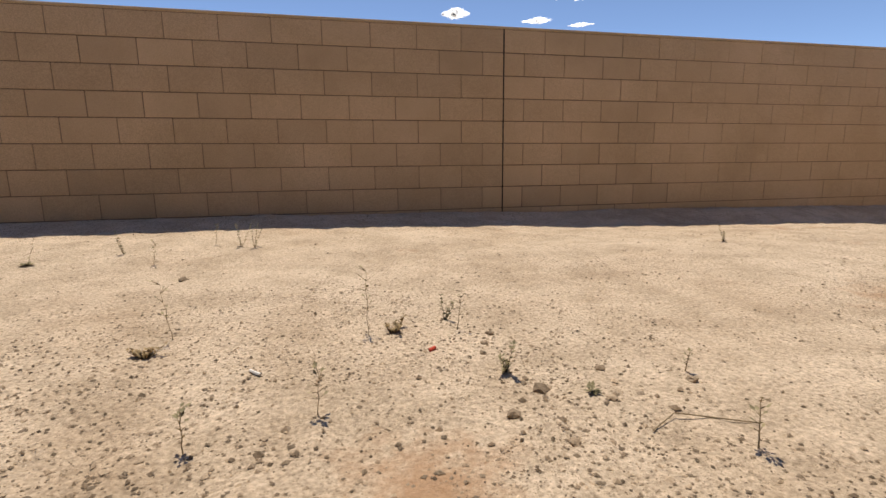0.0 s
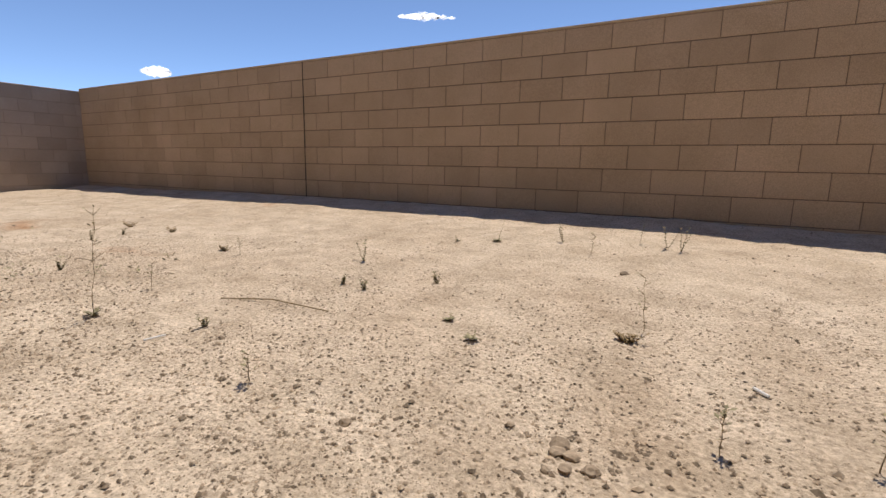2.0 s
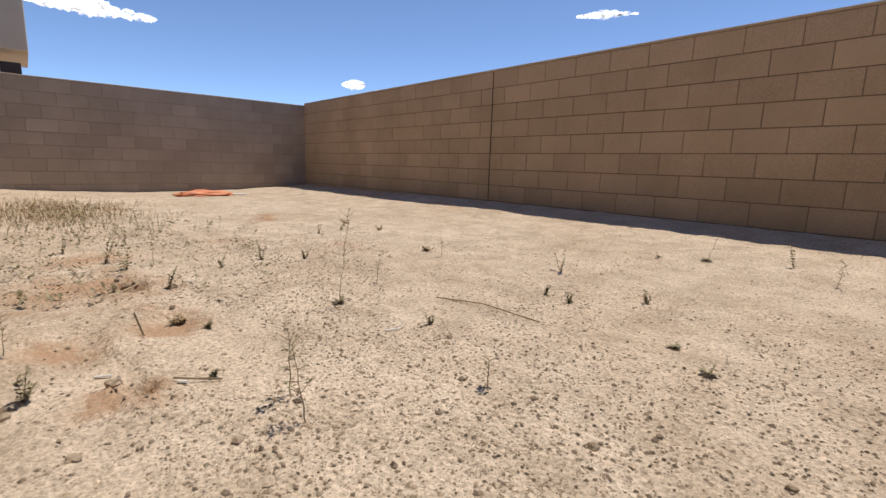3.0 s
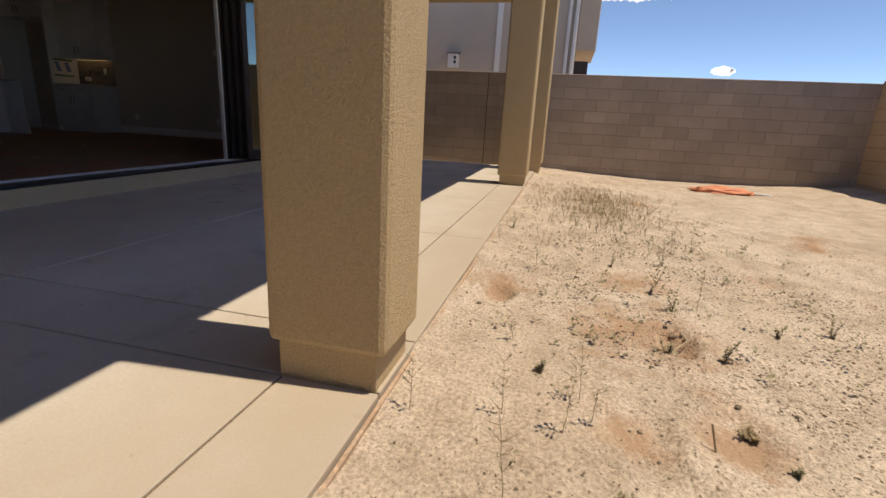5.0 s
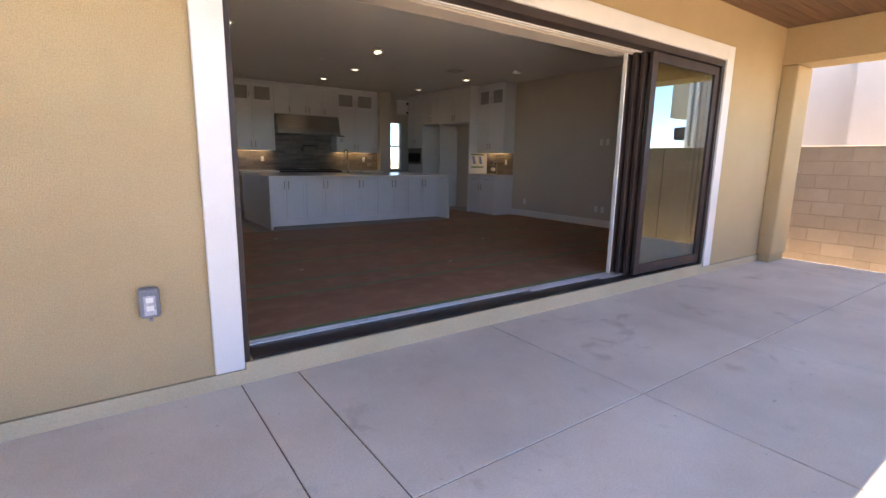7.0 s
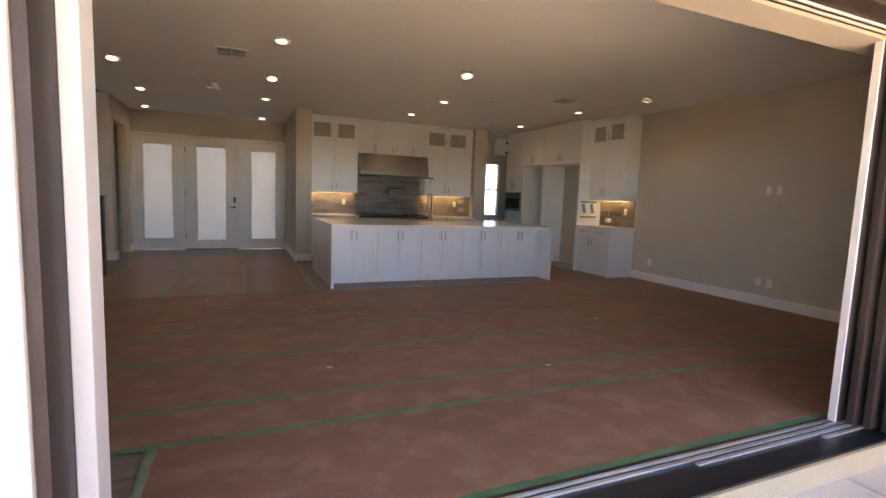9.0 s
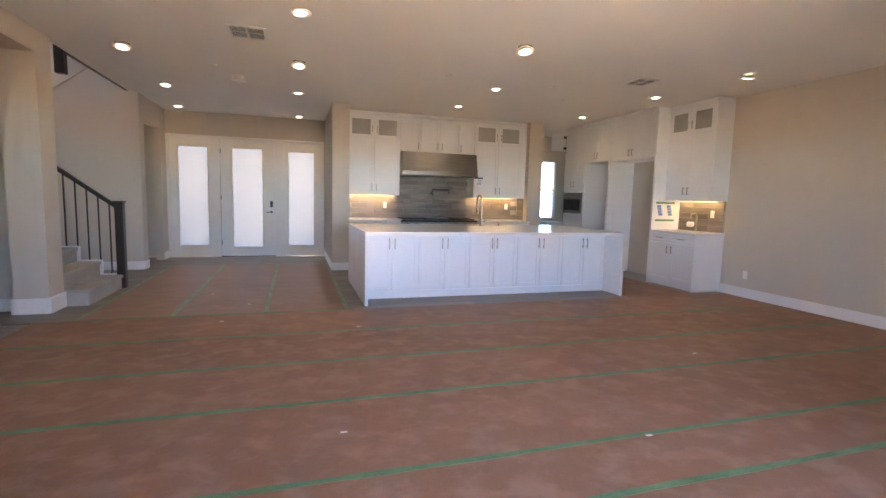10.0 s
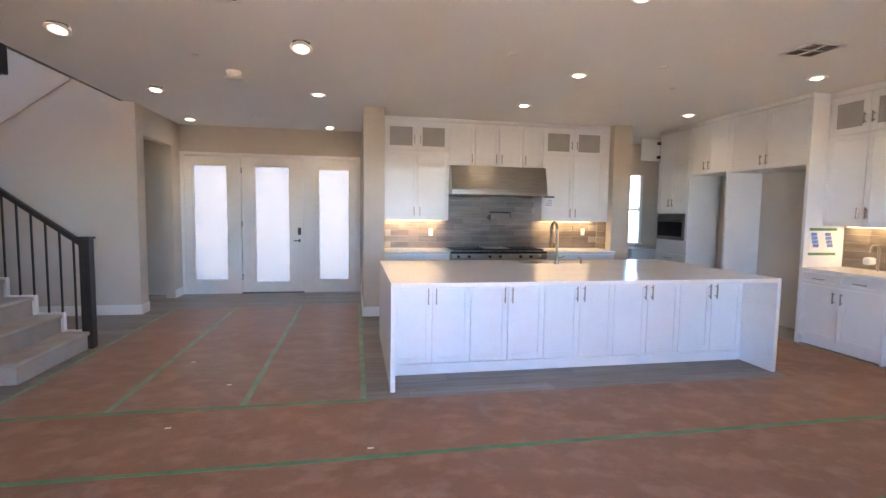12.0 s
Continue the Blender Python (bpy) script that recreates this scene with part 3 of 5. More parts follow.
hall = box(-0.10, 4.0, -9.95, -9.80, 0, 5.6)
box(-0.65, -0.10, -9.95, -9.80, CEIL + 0.002, 5.6, hall)
structure("wall_hall", hall, M_WALL, "beige painted hall wall beside the stairs", "wall")
structure("wall_stair_far", box(-0.47, 4.0, -13.05, -12.80, 0, 5.6), M_WALL, "beige painted wall behind the stairs", "wall")
foyer = box(-0.47, -0.33, -14.1, -13.05, 2.55, CEIL)
box(-0.47, -0.33, DOOR_Y, -14.1, 0, CEIL, foyer)
structure("wall_foyer", foyer, M_WALL, "beige foyer wall with a plain doorway", "wall")
structure("wall_closet", box(0.9, 1.0, DOOR_Y, -13.05, 0, CEIL), M_WALL, "beige wall seen through the foyer doorway", "wall")
front = box(-0.47, 4.0, DOOR_Y - 0.2, DOOR_Y, 0, 5.6)
box(-3.52, -0.47, DOOR_Y - 0.2, DOOR_Y, 2.50, CEIL, front)
box(-8.80, -3.52, DOOR_Y - 0.2, DOOR_Y, 0, CEIL, front)
box(-10.8, -9.32, DOOR_Y - 0.2, DOOR_Y, 0, CEIL, front)
box(-9.32, -8.80, DOOR_Y - 0.2, DOOR_Y, 0, 0.93, front)
box(-9.32, -8.80, DOOR_Y - 0.2, DOOR_Y, 2.33, CEIL, front)
structure("wall_front", front, M_WALL, "beige front wall round the entry doors", "wall")
structure("wall_pantry", box(-10.8, -10.6, DOOR_Y, -13.1, 0, CEIL), M_WALL, "beige wall at the end of the pantry", "wall")
structure("wall_pantry_side", box(-10.8, RX, -13.25, -13.1, 0, CEIL), M_WALL, "beige return wall at the pantry", "wall")
structure("wall_kitchen_left", box(-3.87, -3.575, DOOR_Y, -12.29, 0, CEIL), M_WALL, "beige wall end between kitchen and entry hall", "wall")
structure("wall_kitchen_back", box(-7.62, -3.87, -13.35, -13.2, 0, CEIL), M_WALL, "beige kitchen wall behind the range", "wall")
structure("wall_kitchen_right", box(-7.94, -7.62, DOOR_Y, -12.70, 0, CEIL), M_WALL, "beige wall end beside the pantry passage", "wall")
# unseen opening left in the end wall, added so sky light brightens the stairwell
upper = box(4.0, 4.2, DOOR_Y - 0.2, -12.0, -0.3, 5.6)
box(4.0, 4.2, -10.9, -4.0, -0.3, 5.6, upper)
box(4.0, 4.2, -12.0, -10.9, -0.3, 3.5, upper)
box(4.0, 4.2, -12.0, -10.9, 5.0, 5.6, upper)
box(-0.7, 4.3, -13.3, -9.7, 5.6, 5.75, upper)
box(-0.6, -0.352, -13.2, -9.80, CEIL + 0.3, 5.6, upper)
structure("wall_stairwell", upper, M_WALL, "beige stairwell walls and upper ceiling", "wall")


def baseboards():
    bm = bmesh.new()
    h, d = 0.14, 0.016
    runs = [
        (RX, RX + d, -9.33, WY - 0.02), (-0.10 - 0.02, 4.0, -9.80, -9.80 + d), (-0.47 - d, 4.0, -12.80, -12.80 + d),
        (-0.47 - d, -0.47, -13.05, -12.80), (-0.47 - d, -0.47, DOOR_Y + d, -14.1), (-3.575, -3.575 + d, DOOR_Y, -12.29 + d),
        (-3.87, -3.575, -12.29, -12.29 + d), (-7.94, -7.62, -12.70, -12.70 + d), (LX - d, LX, -8.58, WY - 0.02),
        (LX, -0.10, -8.58 - d, -8.58), 
    ]
    for x0, x1, y0, y1 in runs:
        box(x0, x1, y0, y1, 0, h, bm, 0.004)
    structure("baseboard", bm, M_WHITE, "white painted tall baseboard", "trim")
    bm = box(-0.44, -0.08, -9.96, -9.592, 0, 0.17, None, 0.006)
    structure("pier_baseboard", bm, M_WHITE, "white painted baseboard round the wall pier", "trim")


baseboards()


# ---- wide sliding door ----
trim = bmesh.new()
box(OX1 + 0.004, OX1 + 0.17, RY1, RY1 + 0.03, -0.045, 2.60, trim, 0.006)
box(OX0 - 0.17, OX0 - 0.004, RY1, RY1 + 0.03, -0.045, 2.60, trim, 0.006)
box(OX0 - 0.004, OX1 + 0.004, RY1, RY1 + 0.03, OZ + 0.004, 2.60, trim, 0.006)
structure("door_surround_trim", trim, M_TRIMX, "wide white trim round the sliding door", "trim")

slider = thing("sliding_door", ((OX0 + OX1) / 2, -4.2, 0.0), "dark bronze multi-panel sliding glass door, stacked open", "sliding door")
fr = box(OX1 - 0.03, OX1, -4.14, -4.02, -0.01, OZ)
box(OX1 - 0.022, OX1, -4.30, -4.145, 0.0, OZ - 0.09, fr)
box(OX0, OX0 + 0.06, -4.30, -4.02, -0.01, OZ, fr)
box(OX0 + 0.06, OX1 - 0.05, -4.30, -4.02, OZ - 0.07, OZ, fr)
part("outer_frame", fr, M_BROWN, slider, "dark bronze outer frame")
part("inner_jamb", box(OX1 - 0.075, OX1 - 0.022, -4.38, -4.235, 0.0, 2.34, None, 0.004), M_TRIMX, slider, "white inner jamb")
part("threshold", box(OX0 + 0.06, OX1 - 0.05, -4.335, -4.03, -0.011, 0.002), M_TRACK, slider, "black recessed track bed")
for y, x1 in ((-4.30, OX1 - 0.06), (-4.255, OX1 - 0.06), (-4.21, -4.75), (-4.165, -5.75)):
    part("track_rail", box(OX0 + 0.07, x1, y - 0.014, y + 0.008, 0.002, 0.014, None, 0.002), M_ALU, slider, "pale metal sliding rail")
    part("head_rail", box(OX0 + 0.07, OX1 - 0.06, y - 0.004, y + 0.004, OZ - 0.082, OZ - 0.0705), M_TRIMX, slider, "pale head rail")


def door_panel(x0, x1, y, edge, glazing=M_GLASS_REAR):
    z0, z1, s = 0.016, OZ - 0.08, 0.094
    fr = box(x0, x0 + s, y - 0.02, y + 0.02, z0, z1, None, 0.003)
    box(x1 - s, x1, y - 0.02, y + 0.02, z0, z1, fr, 0.003)
    box(x0 + s, x1 - s, y - 0.02, y + 0.02, z0, z0 + 0.11, fr, 0.003)
    box(x0 + s, x1 - s, y - 0.02, y + 0.02, z1 - s, z1, fr, 0.003)
    p = part("panel_frame", fr, M_BROWN, slider, "dark bronze panel frame")
    pane = part("pane", box(x0 + s - 0.01, x1 - s + 0.01, y - 0.006, y + 0.006, z0 + 0.1, z1 - s + 0.01), glazing, p, "greenish tinted clear glass")
    if edge:
        part("edge_strip", box(x1, x1 + 0.016, y - 0.02, y + 0.02, z0, z1), M_TRIMX, p, "pale weather strip")
        part("pull_handle", box(x1 - 0.055, x1 - 0.03, y - 0.05, y - 0.02, 0.92, 1.22, None, 0.006), M_BROWN, p)


# three leaves stand stacked behind the fixed outer one
door_panel(-7.54, -6.045, -4.28, True)
door_panel(-7.54, -6.085, -4.21, False)
door_panel(-7.54, -6.125, -4.14, False)
door_panel(-7.54, -6.165, -4.066, False, M_GLASS)


# ---- small wall things outside ----
def outdoor_outlet():
    t = thing("outdoor_outlet", (-1.63, -4.03, 0.45), "grey weatherproof outlet cover on the stucco wall", "outlet")
    part("cover", box(-1.685, -1.585, -4.03, -3.98, 0.365, 0.535, None, 0.028), M_GREYBOX, t)
    part("hood", box(-1.672, -1.598, -4.03, -3.968, 0.50, 0.532, None, 0.012), M_GREYBOX, t, "dark hinged top of the cover")
    part("lid_window", box(-1.664, -1.606, -3.982, -3.973, 0.385, 0.492, None, 0.004), mat("clear_cover", (0.42, 0.42, 0.47), (0.50, 0.50, 0.55), 9, 0.15, 0.0, 50), t, "pale clear lid")
    part("latch", box(-1.645, -1.625, -3.985, -3.966, 0.355, 0.372, None, 0.004), M_GREYBOX, t, "small latch tab")
    for z in (0.425, 0.47):
        part("socket", box(-1.652, -1.618, -3.9732, -3.969, z - 0.014, z + 0.014, None, 0.003), M_PLATE, t, "white socket face")


outdoor_outlet()


# ---- entry doors ----
def entry_unit(name, x0, x1, z0, z1, gx0, gx1, gz0, gz1, label, category):
    t = thing(name, ((x0 + x1) / 2, DOOR_Y, 0.0), label, category)
    y = DOOR_Y - 0.03
    fr = box(x0, gx0, y - 0.02, y + 0.025, z0, z1, None, 0.003)
    box(gx1, x1, y - 0.02, y + 0.025, z0, z1, fr, 0.003)
    box(gx0, gx1, y - 0.02, y + 0.025, z0, gz0, fr, 0.003)
    box(gx0, gx1, y - 0.02, y + 0.025, gz1, z1, fr, 0.003)
    part("panel", fr, M_WHITE, t)
    bead = bmesh.new()
    for a, b, cc, d in ((gx0 - 0.02, gx0, gz0 - 0.02, gz1 + 0.02), (gx1, gx1 + 0.02, gz0 - 0.02, gz1 + 0.02), (gx0, gx1, gz0 - 0.02, gz0), (gx0, gx1, gz1, gz1 + 0.02)):
        box(a, b, y + 0.025, y + 0.034, cc, d, bead, 0.003)
    part("glazing_bead", bead, M_WHITE, t)
    part("pane", box(gx0, gx1, y - 0.006, y + 0.006, gz0, gz1), M_FROST, t, "bright frosted glass")
    return t


entry_unit("sidelight", -1.27, -0.53, 0.03, 2.44, -1.22, -0.68, 0.25, 2.27, "white sidelight with frosted glass beside the entry door", "sidelight")
entry_unit("sidelight", -3.46, -2.72, 0.03, 2.44, -3.34, -2.81, 0.235, 2.25, "white sidelight with frosted glass beside the entry door", "sidelight")
entry = entry_unit("door_1", -2.525, -1.47, 0.02, 2.44, -2.28, -1.70, 0.205, 2.27, "white entry door with a tall frosted glass light", "door")
lock = part("keypad_lock", box(-2.485, -2.43, DOOR_Y, DOOR_Y + 0.03, 1.06, 1.19, None, 0.008), M_BLACK, entry, "black electronic keypad lock")
part("lever_rose", box(-2.475, -2.44, DOOR_Y, DOOR_Y + 0.02, 0.93, 0.985, None, 0.008), M_BLACK, entry)
part("lever_handle", tube([(-2.457, DOOR_Y + 0.02, 0.958), (-2.457, DOOR_Y + 0.055, 0.958), (-2.36, DOOR_Y + 0.055, 0.955)], 0.009), M_BLACK, entry, "black lever handle")
for z in (0.3, 1.25, 2.2):
    part("hinge", box(-1.474, -1.462, DOOR_Y - 0.004, DOOR_Y + 0.008, z - 0.05, z + 0.05), M_BLACK, entry, "black hinge")
dt = bmesh.new()
y0, y1 = DOOR_Y - 0.05, DOOR_Y + 0.018
for a, b in ((-0.53, -0.44), (-1.46, -1.27), (-2.72, -2.535), (-3.55, -3.46)):
    box(a, b, y0, y1, 0.0, 2.445, dt, 0.004)
box(-3.55, -0.44, y0, y1 + 0.004, 2.445, 2.50, dt, 0.005)
box(-1.27, -0.53, y0, y1 - 0.01, 0.0, 0.03, dt)
box(-3.46, -2.72, y0, y1 - 0.01, 0.0, 0.03, dt)
# hidden strips behind the frames, added to block light leaking through the gaps
for a, b in ((-2.56, -2.505), (-1.49, -1.44)):
    box(a, b, DOOR_Y - 0.10, y0 - 0.003, 0.0, 2.40, dt)
box(-3.55, -0.44, DOOR_Y - 0.10, y0 - 0.003, 2.40, 2.51, dt)
structure("entry_casing", dt, M_WHITE, "white painted casing round the entry doors", "trim")
structure("entry_threshold", box(-2.535, -1.46, DOOR_Y - 0.08, DOOR_Y + 0.03, -0.01, 0.018), M_BLACK, "black entry threshold", "threshold")


# ---- kitchen ----
def pull(parent, x, y, z, axis="z", face="y", length=0.13):
    """A slim bar pull on two posts."""
    out = 0.03
    bm = bmesh.new()
    if face == "y":
        ends = [(x, z - length / 2), (x, z + length / 2)] if axis == "z" else [(x - length / 2, z), (x + length / 2, z)]
        (xa, za), (xb, zb) = ends
        box(min(xa, xb) - 0.006, max(xa, xb) + 0.006, y + out - 0.006, y + out + 0.006, min(za, zb) - 0.006, max(za, zb) + 0.006, bm, 0.003)
        for px, pz in ends:
            dx, dz = (0, 0.02 if pz == za else -0.02) if axis == "z" else (0.02 if px == xa else -0.02, 0)
            box(px + dx - 0.005, px + dx + 0.005, y, y + out - 0.005, pz + dz - 0.005, pz + dz + 0.005, bm)
    else:
        if axis == "z":
            box(x + out - 0.006, x + out + 0.006, y - 0.006, y + 0.006, z - length / 2, z + length / 2, bm, 0.003)
            for s in (-1, 1):
                box(x, x + out - 0.005, y - 0.005, y + 0.005, z + s * (length / 2 - 0.02) - 0.005, z + s * (length / 2 - 0.02) + 0.005, bm)
        else:
            box(x + out - 0.006, x + out + 0.006, y - length / 2, y + length / 2, z - 0.006, z + 0.006, bm, 0.003)
            for s in (-1, 1):
                box(x, x + out - 0.005, y + s * (length / 2 - 0.02) - 0.005, y + s * (length / 2 - 0.02) + 0.005, z - 0.005, z + 0.005, bm)
    return part("handle", bm, M_NICKEL, parent, "slim nickel bar pull")


def shaker(parent, face, u0, u1, z0, z1, at, rail=0.055, glazed=False, name="door"):
    """A shaker front. face 'y': faces +y at y = at, u is x; face 'x': faces +x at x = at, u is y."""
    g, t = 0.0025, 0.02
    u0, u1, z0, z1 = min(u0, u1) + g, max(u0, u1) - g, z0 + g, z1 - g

    def b(a0, a1, d0, d1, c0, c1, bm=None, bevel=0.0):
        if face == "y":
            return box(a0, a1, at + d0, at + d1, c0, c1, bm, bevel)
        return box(at + d0, at + d1, a0, a1, c0, c1, bm, bevel)

    bm = b(u0, u0 + rail, -t, 0, z0, z1, None, 0.002)
    b(u1 - rail, u1, -t, 0, z0, z1, bm, 0.002)
    b(u0 + rail, u1 - rail, -t, 0, z0, z0 + rail, bm, 0.002)
    b(u0 + rail, u1 - rail, -t, 0, z1 - rail, z1, bm, 0.002)
    if not glazed:
        b(u0 + rail, u1 - rail, -t, -0.007, z0 + rail, z1 - rail, bm)
    d = part(name, bm, M_CAB, parent)
    if glazed:
        part("pane", b(u0 + rail, u1 - rail, -0.014, -0.009, z0 + rail, z1 - rail), M_CABGLASS, d, "grey glass")
    return d


# wall cabinets over the range wall
UY, KB = -12.84, -13.2
for x0, x1, side in ((-4.905, -3.90, "left"), (-7.52, -6.45, "right")):
    t = thing("wall_cabinet", ((x0 + x1) / 2, KB, 1.385), "tall white shaker wall cabinet with glazed top doors", "cabinet", "kitchen wall cabinets")
    part("body", box(x0 + 0.001, x1 - 0.001, KB, UY - 0.02, 1.385, 2.90), M_CAB, t)
    xm = (x0 + x1) / 2
    for a, b, px in ((x0, xm, xm - 0.045), (xm, x1, xm + 0.045)):
        d = shaker(t, "y", a, b, 1.39, 2.435, UY)
        pull(d, px, UY, 1.52)
        d = shaker(t, "y", a, b, 2.445, 2.885, UY, 0.075, True)
        pull(d, px, UY, 2.62, length=0.12)
t = thing("wall_cabinet", (-5.68, KB, 2.25), "white shaker wall cabinet above the range hood", "cabinet", "kitchen wall cabinets")
part("body", box(-6.449, -4.906, KB, UY - 0.02, 2.24, 2.90), M_CAB, t)
for a, b, px in ((-6.45, -6.105, -6.15), (-6.105, -5.71, -5.755), (-5.71, -5.316, -5.665), (-5.316, -4.905, -5.27)):
    d = shaker(t, "y", a, b, 2.245, 2.885, UY)
    pull(d, px, UY, 2.36)
crown = box(-7.52, -3.87, KB, UY + 0.015, 2.90, CEIL - 0.003, None, 0.01)
box(-7.62, -7.52, KB, UY, 1.385, CEIL - 0.003, crown)
structure("cabinet_crown", crown, M_CAB, "white crown filler above the wall cabinets", "trim")


def range_hood():
    t = thing("range_hood", (-5.68, KB, 1.79), "brushed stainless steel sloped range hood", "range hood")
    part("canopy", prism([(KB, 2.23), (-12.70, 2.23), (-12.60, 1.86), (-12.60, 1.80), (KB, 1.80)], "x", -6.445, -4.91), M_STEEL, t)
    part("lip", box(-6.452, -4.903, KB + 0.01, -12.592, 1.785, 1.815, None, 0.004), M_STEEL, t, "darker steel bottom lip")
    for x in (-5.3, -6.05):
        part("filter", box(x - 0.3, x + 0.3, -13.1, -12.7, 1.778, 1.785), M_BLACK, t, "dark grease filter")


range_hood()

# tiles behind the range
tiles = structure("backsplash", box(-7.62, -3.87, KB, KB + 0.006, 0.92, 1.80), mat("grout", (0.3, 0.28, 0.25), (0.36, 0.33, 0.3), 5, 0.9, 0.1, 90), "grey plank tile backsplash in stacked bond", "backsplash")
tl, th = 0.30, 0.0975
tile_me = piece_mesh("tile", tl - 0.003, 0.008, th - 0.003, 0.001, M_TILE)
for r in range(9):
    z = 0.925 + (r + 0.5) * th
    x = -7.62 + (0.15 if r % 2 else 0.0) + tl / 2
    while x < -3.87 - tl / 2 + 0.01:
        if z < 1.385 or -6.47 < x < -4.88:
            piece("tile", tile_me, (x, KB + 0.008, z), tiles)
        x += tl
side_me = piece_mesh("tile", 0.008, tl - 0.003, th - 0.003, 0.001, M_TILE)
for r in range(5):
    piece("tile", side_me, (-7.616, -13.02, 0.925 + (r + 0.5) * th), tiles)

base = thing("base_cabinet", (-4.4, -12.9, 0), "white shaker base cabinet on the range wall", "cabinet", "kitchen base cabinets")
part("body", box(-4.88, -3.88, KB, -12.58, 0.1, 0.874), M_CAB, base)
part("toe_kick", box(-4.88, -3.88, KB, -12.64, 0, 0.1), M_CAB, base)
for a, b in ((-4.88, -4.38), (-4.38, -3.88)):
    d = shaker(base, "y", a, b, 0.11, 0.68, -12.56)
    pull(d, (a + b) / 2, -12.56, 0.62, "x")
    d = shaker(base, "y", a, b, 0.69, 0.865, -12.56, 0.04, name="drawer")
    pull(d, (a + b) / 2, -12.56, 0.78, "x")
base = thing("base_cabinet", (-7.0, -12.9, 0), "white shaker base cabinet beside the range", "cabinet", "kitchen base cabinets")
part("body", box(-7.615, -6.45, KB, -12.58, 0.1, 0.874), M_CAB, base)
part("toe_kick", box(-7.615, -6.45, KB, -12.64, 0, 0.1), M_CAB, base)
for a, b in ((-7.615, -7.03), (-7.03, -6.45)):
    d = shaker(base, "y", a, b, 0.11, 0.865, -12.56)
    pull(d, (a + b) / 2, -12.56, 0.75, "x")
for x0, x1 in ((-4.88, -3.872), (-7.618, -6.45)):
    w = part("worktop", box(x0, x1, KB + 0.012, -12.53, 0.875, 0.914, None, 0.004), M_QUARTZ)
    tagged(w, "white quartz worktop on the range wall", "worktop")


def range_cooker():
    t = thing("range_cooker", (-5.66, -12.85, 0), "wide stainless steel gas range with black grates", "range")
    part("body", box(-6.44, -4.89, KB + 0.015, -12.56, 0.08, 0.88, None, 0.006), M_STEEL, t)
    part("cooktop", box(-6.44, -4.89, KB + 0.015, -12.52, 0.88, 0.915, None, 0.008), M_BLACK, t, "black enamel cooktop")
    part("front_rail", box(-6.44, -4.89, -12.56, -12.50, 0.80, 0.88, None, 0.02), M_STEEL, t, "steel control rail")
    for x0 in (-6.40, -5.90, -5.40):
        bm = bmesh.new()
        for k in range(6):
            y = -13.08 + k * 0.1
            box(x0, x0 + 0.47, y - 0.006, y + 0.006, 0.925, 0.945, bm)
        for k in range(4):
            x = x0 + 0.02 + k * 0.14
            box(x - 0.006, x + 0.006, -13.09, -12.56, 0.917, 0.932, bm)
        part("grate", bm, M_BLACK, t, "black cast iron grate")
    part("griddle", box(-5.86, -5.46, -13.05, -12.6, 0.946, 0.956, None, 0.004), M_STEEL, t)
    for k in range(9):
        x = -6.32 + k * 0.165
        part("knob", tube([(x, -12.50, 0.84), (x, -12.462, 0.84)], [0.026, 0.022], 14), M_BLACK if k % 3 else M_STEEL, t, "round control knob")
    for x0, x1 in ((-6.42, -5.62), (-5.60, -4.91)):
        d = part("oven_door", box(x0, x1, -12.56, -12.53, 0.16, 0.78, None, 0.008), M_STEEL, t)
        part("oven_window", box(x0 + 0.12, x1 - 0.12, -12.53, -12.527, 0.3, 0.6), M_BLACK, d, "dark oven window")
        part("oven_handle", tube([(x0 + 0.05, -12.47, 0.72), (x1 - 0.05, -12.47, 0.72)], 0.014), M_STEEL, d)


range_cooker()


def pot_filler():
    t = thing("pot_filler", (-5.72, KB + 0.012, 1.47), "black folding pot filler tap on the tiles", "tap")
    part("wall_rose", tube([(-5.66, KB + 0.012, 1.44), (-5.66, KB + 0.035, 1.44)], 0.035, 16), M_BLACK, t)
    part("arm", tube([(-5.66, KB + 0.03, 1.44), (-5.66, KB + 0.09, 1.44), (-5.66, KB + 0.09, 1.52), (-5.90, KB + 0.12, 1.52), (-5.99, KB + 0.16, 1.52), (-5.99, KB + 0.16, 1.44)], 0.015, 10), M_BLACK, t)
    part("valve_lever", tube([(-5.66, KB + 0.09, 1.44), (-5.66, KB + 0.12, 1.37)], [0.011, 0.006], 8), M_BLACK, t)


pot_filler()


def wall_plate(x, y, z, face, label="white plastic outlet plate on the wall", sockets=2):
    t = thing("wall_plate", (x, y, z), label, "outlet", "wall plates")
    w, h = 0.072, 0.117
    if face == "y":
        part("plate", box(x - w / 2, x + w / 2, y, y + 0.006, z - h / 2, z + h / 2, None, 0.003), M_PLATE, t)
        for k in range(sockets):
            zz = z + (k - (sockets - 1) / 2) * 0.04
            part("socket", box(x - 0.016, x + 0.016, y + 0.006, y + 0.009, zz - 0.014, zz + 0.014, None, 0.002), M_WHITE, t)
    else:
        part("plate", box(x, x + 0.006, y - w / 2, y + w / 2, z - h / 2, z + h / 2, None, 0.003), M_PLATE, t)
        for k in range(sockets):
            zz = z + (k - (sockets - 1) / 2) * 0.04
            part("socket", box(x + 0.006, x + 0.009, y - 0.016, y + 0.016, zz - 0.014, zz + 0.014, None, 0.002), M_WHITE, t)


wall_plate(-4.68, KB + 0.012, 1.18, "y", "white outlet plate on the grey tiles")
wall_plate(-7.36, KB + 0.012, 1.2, "y", "white outlet plate on the grey tiles")
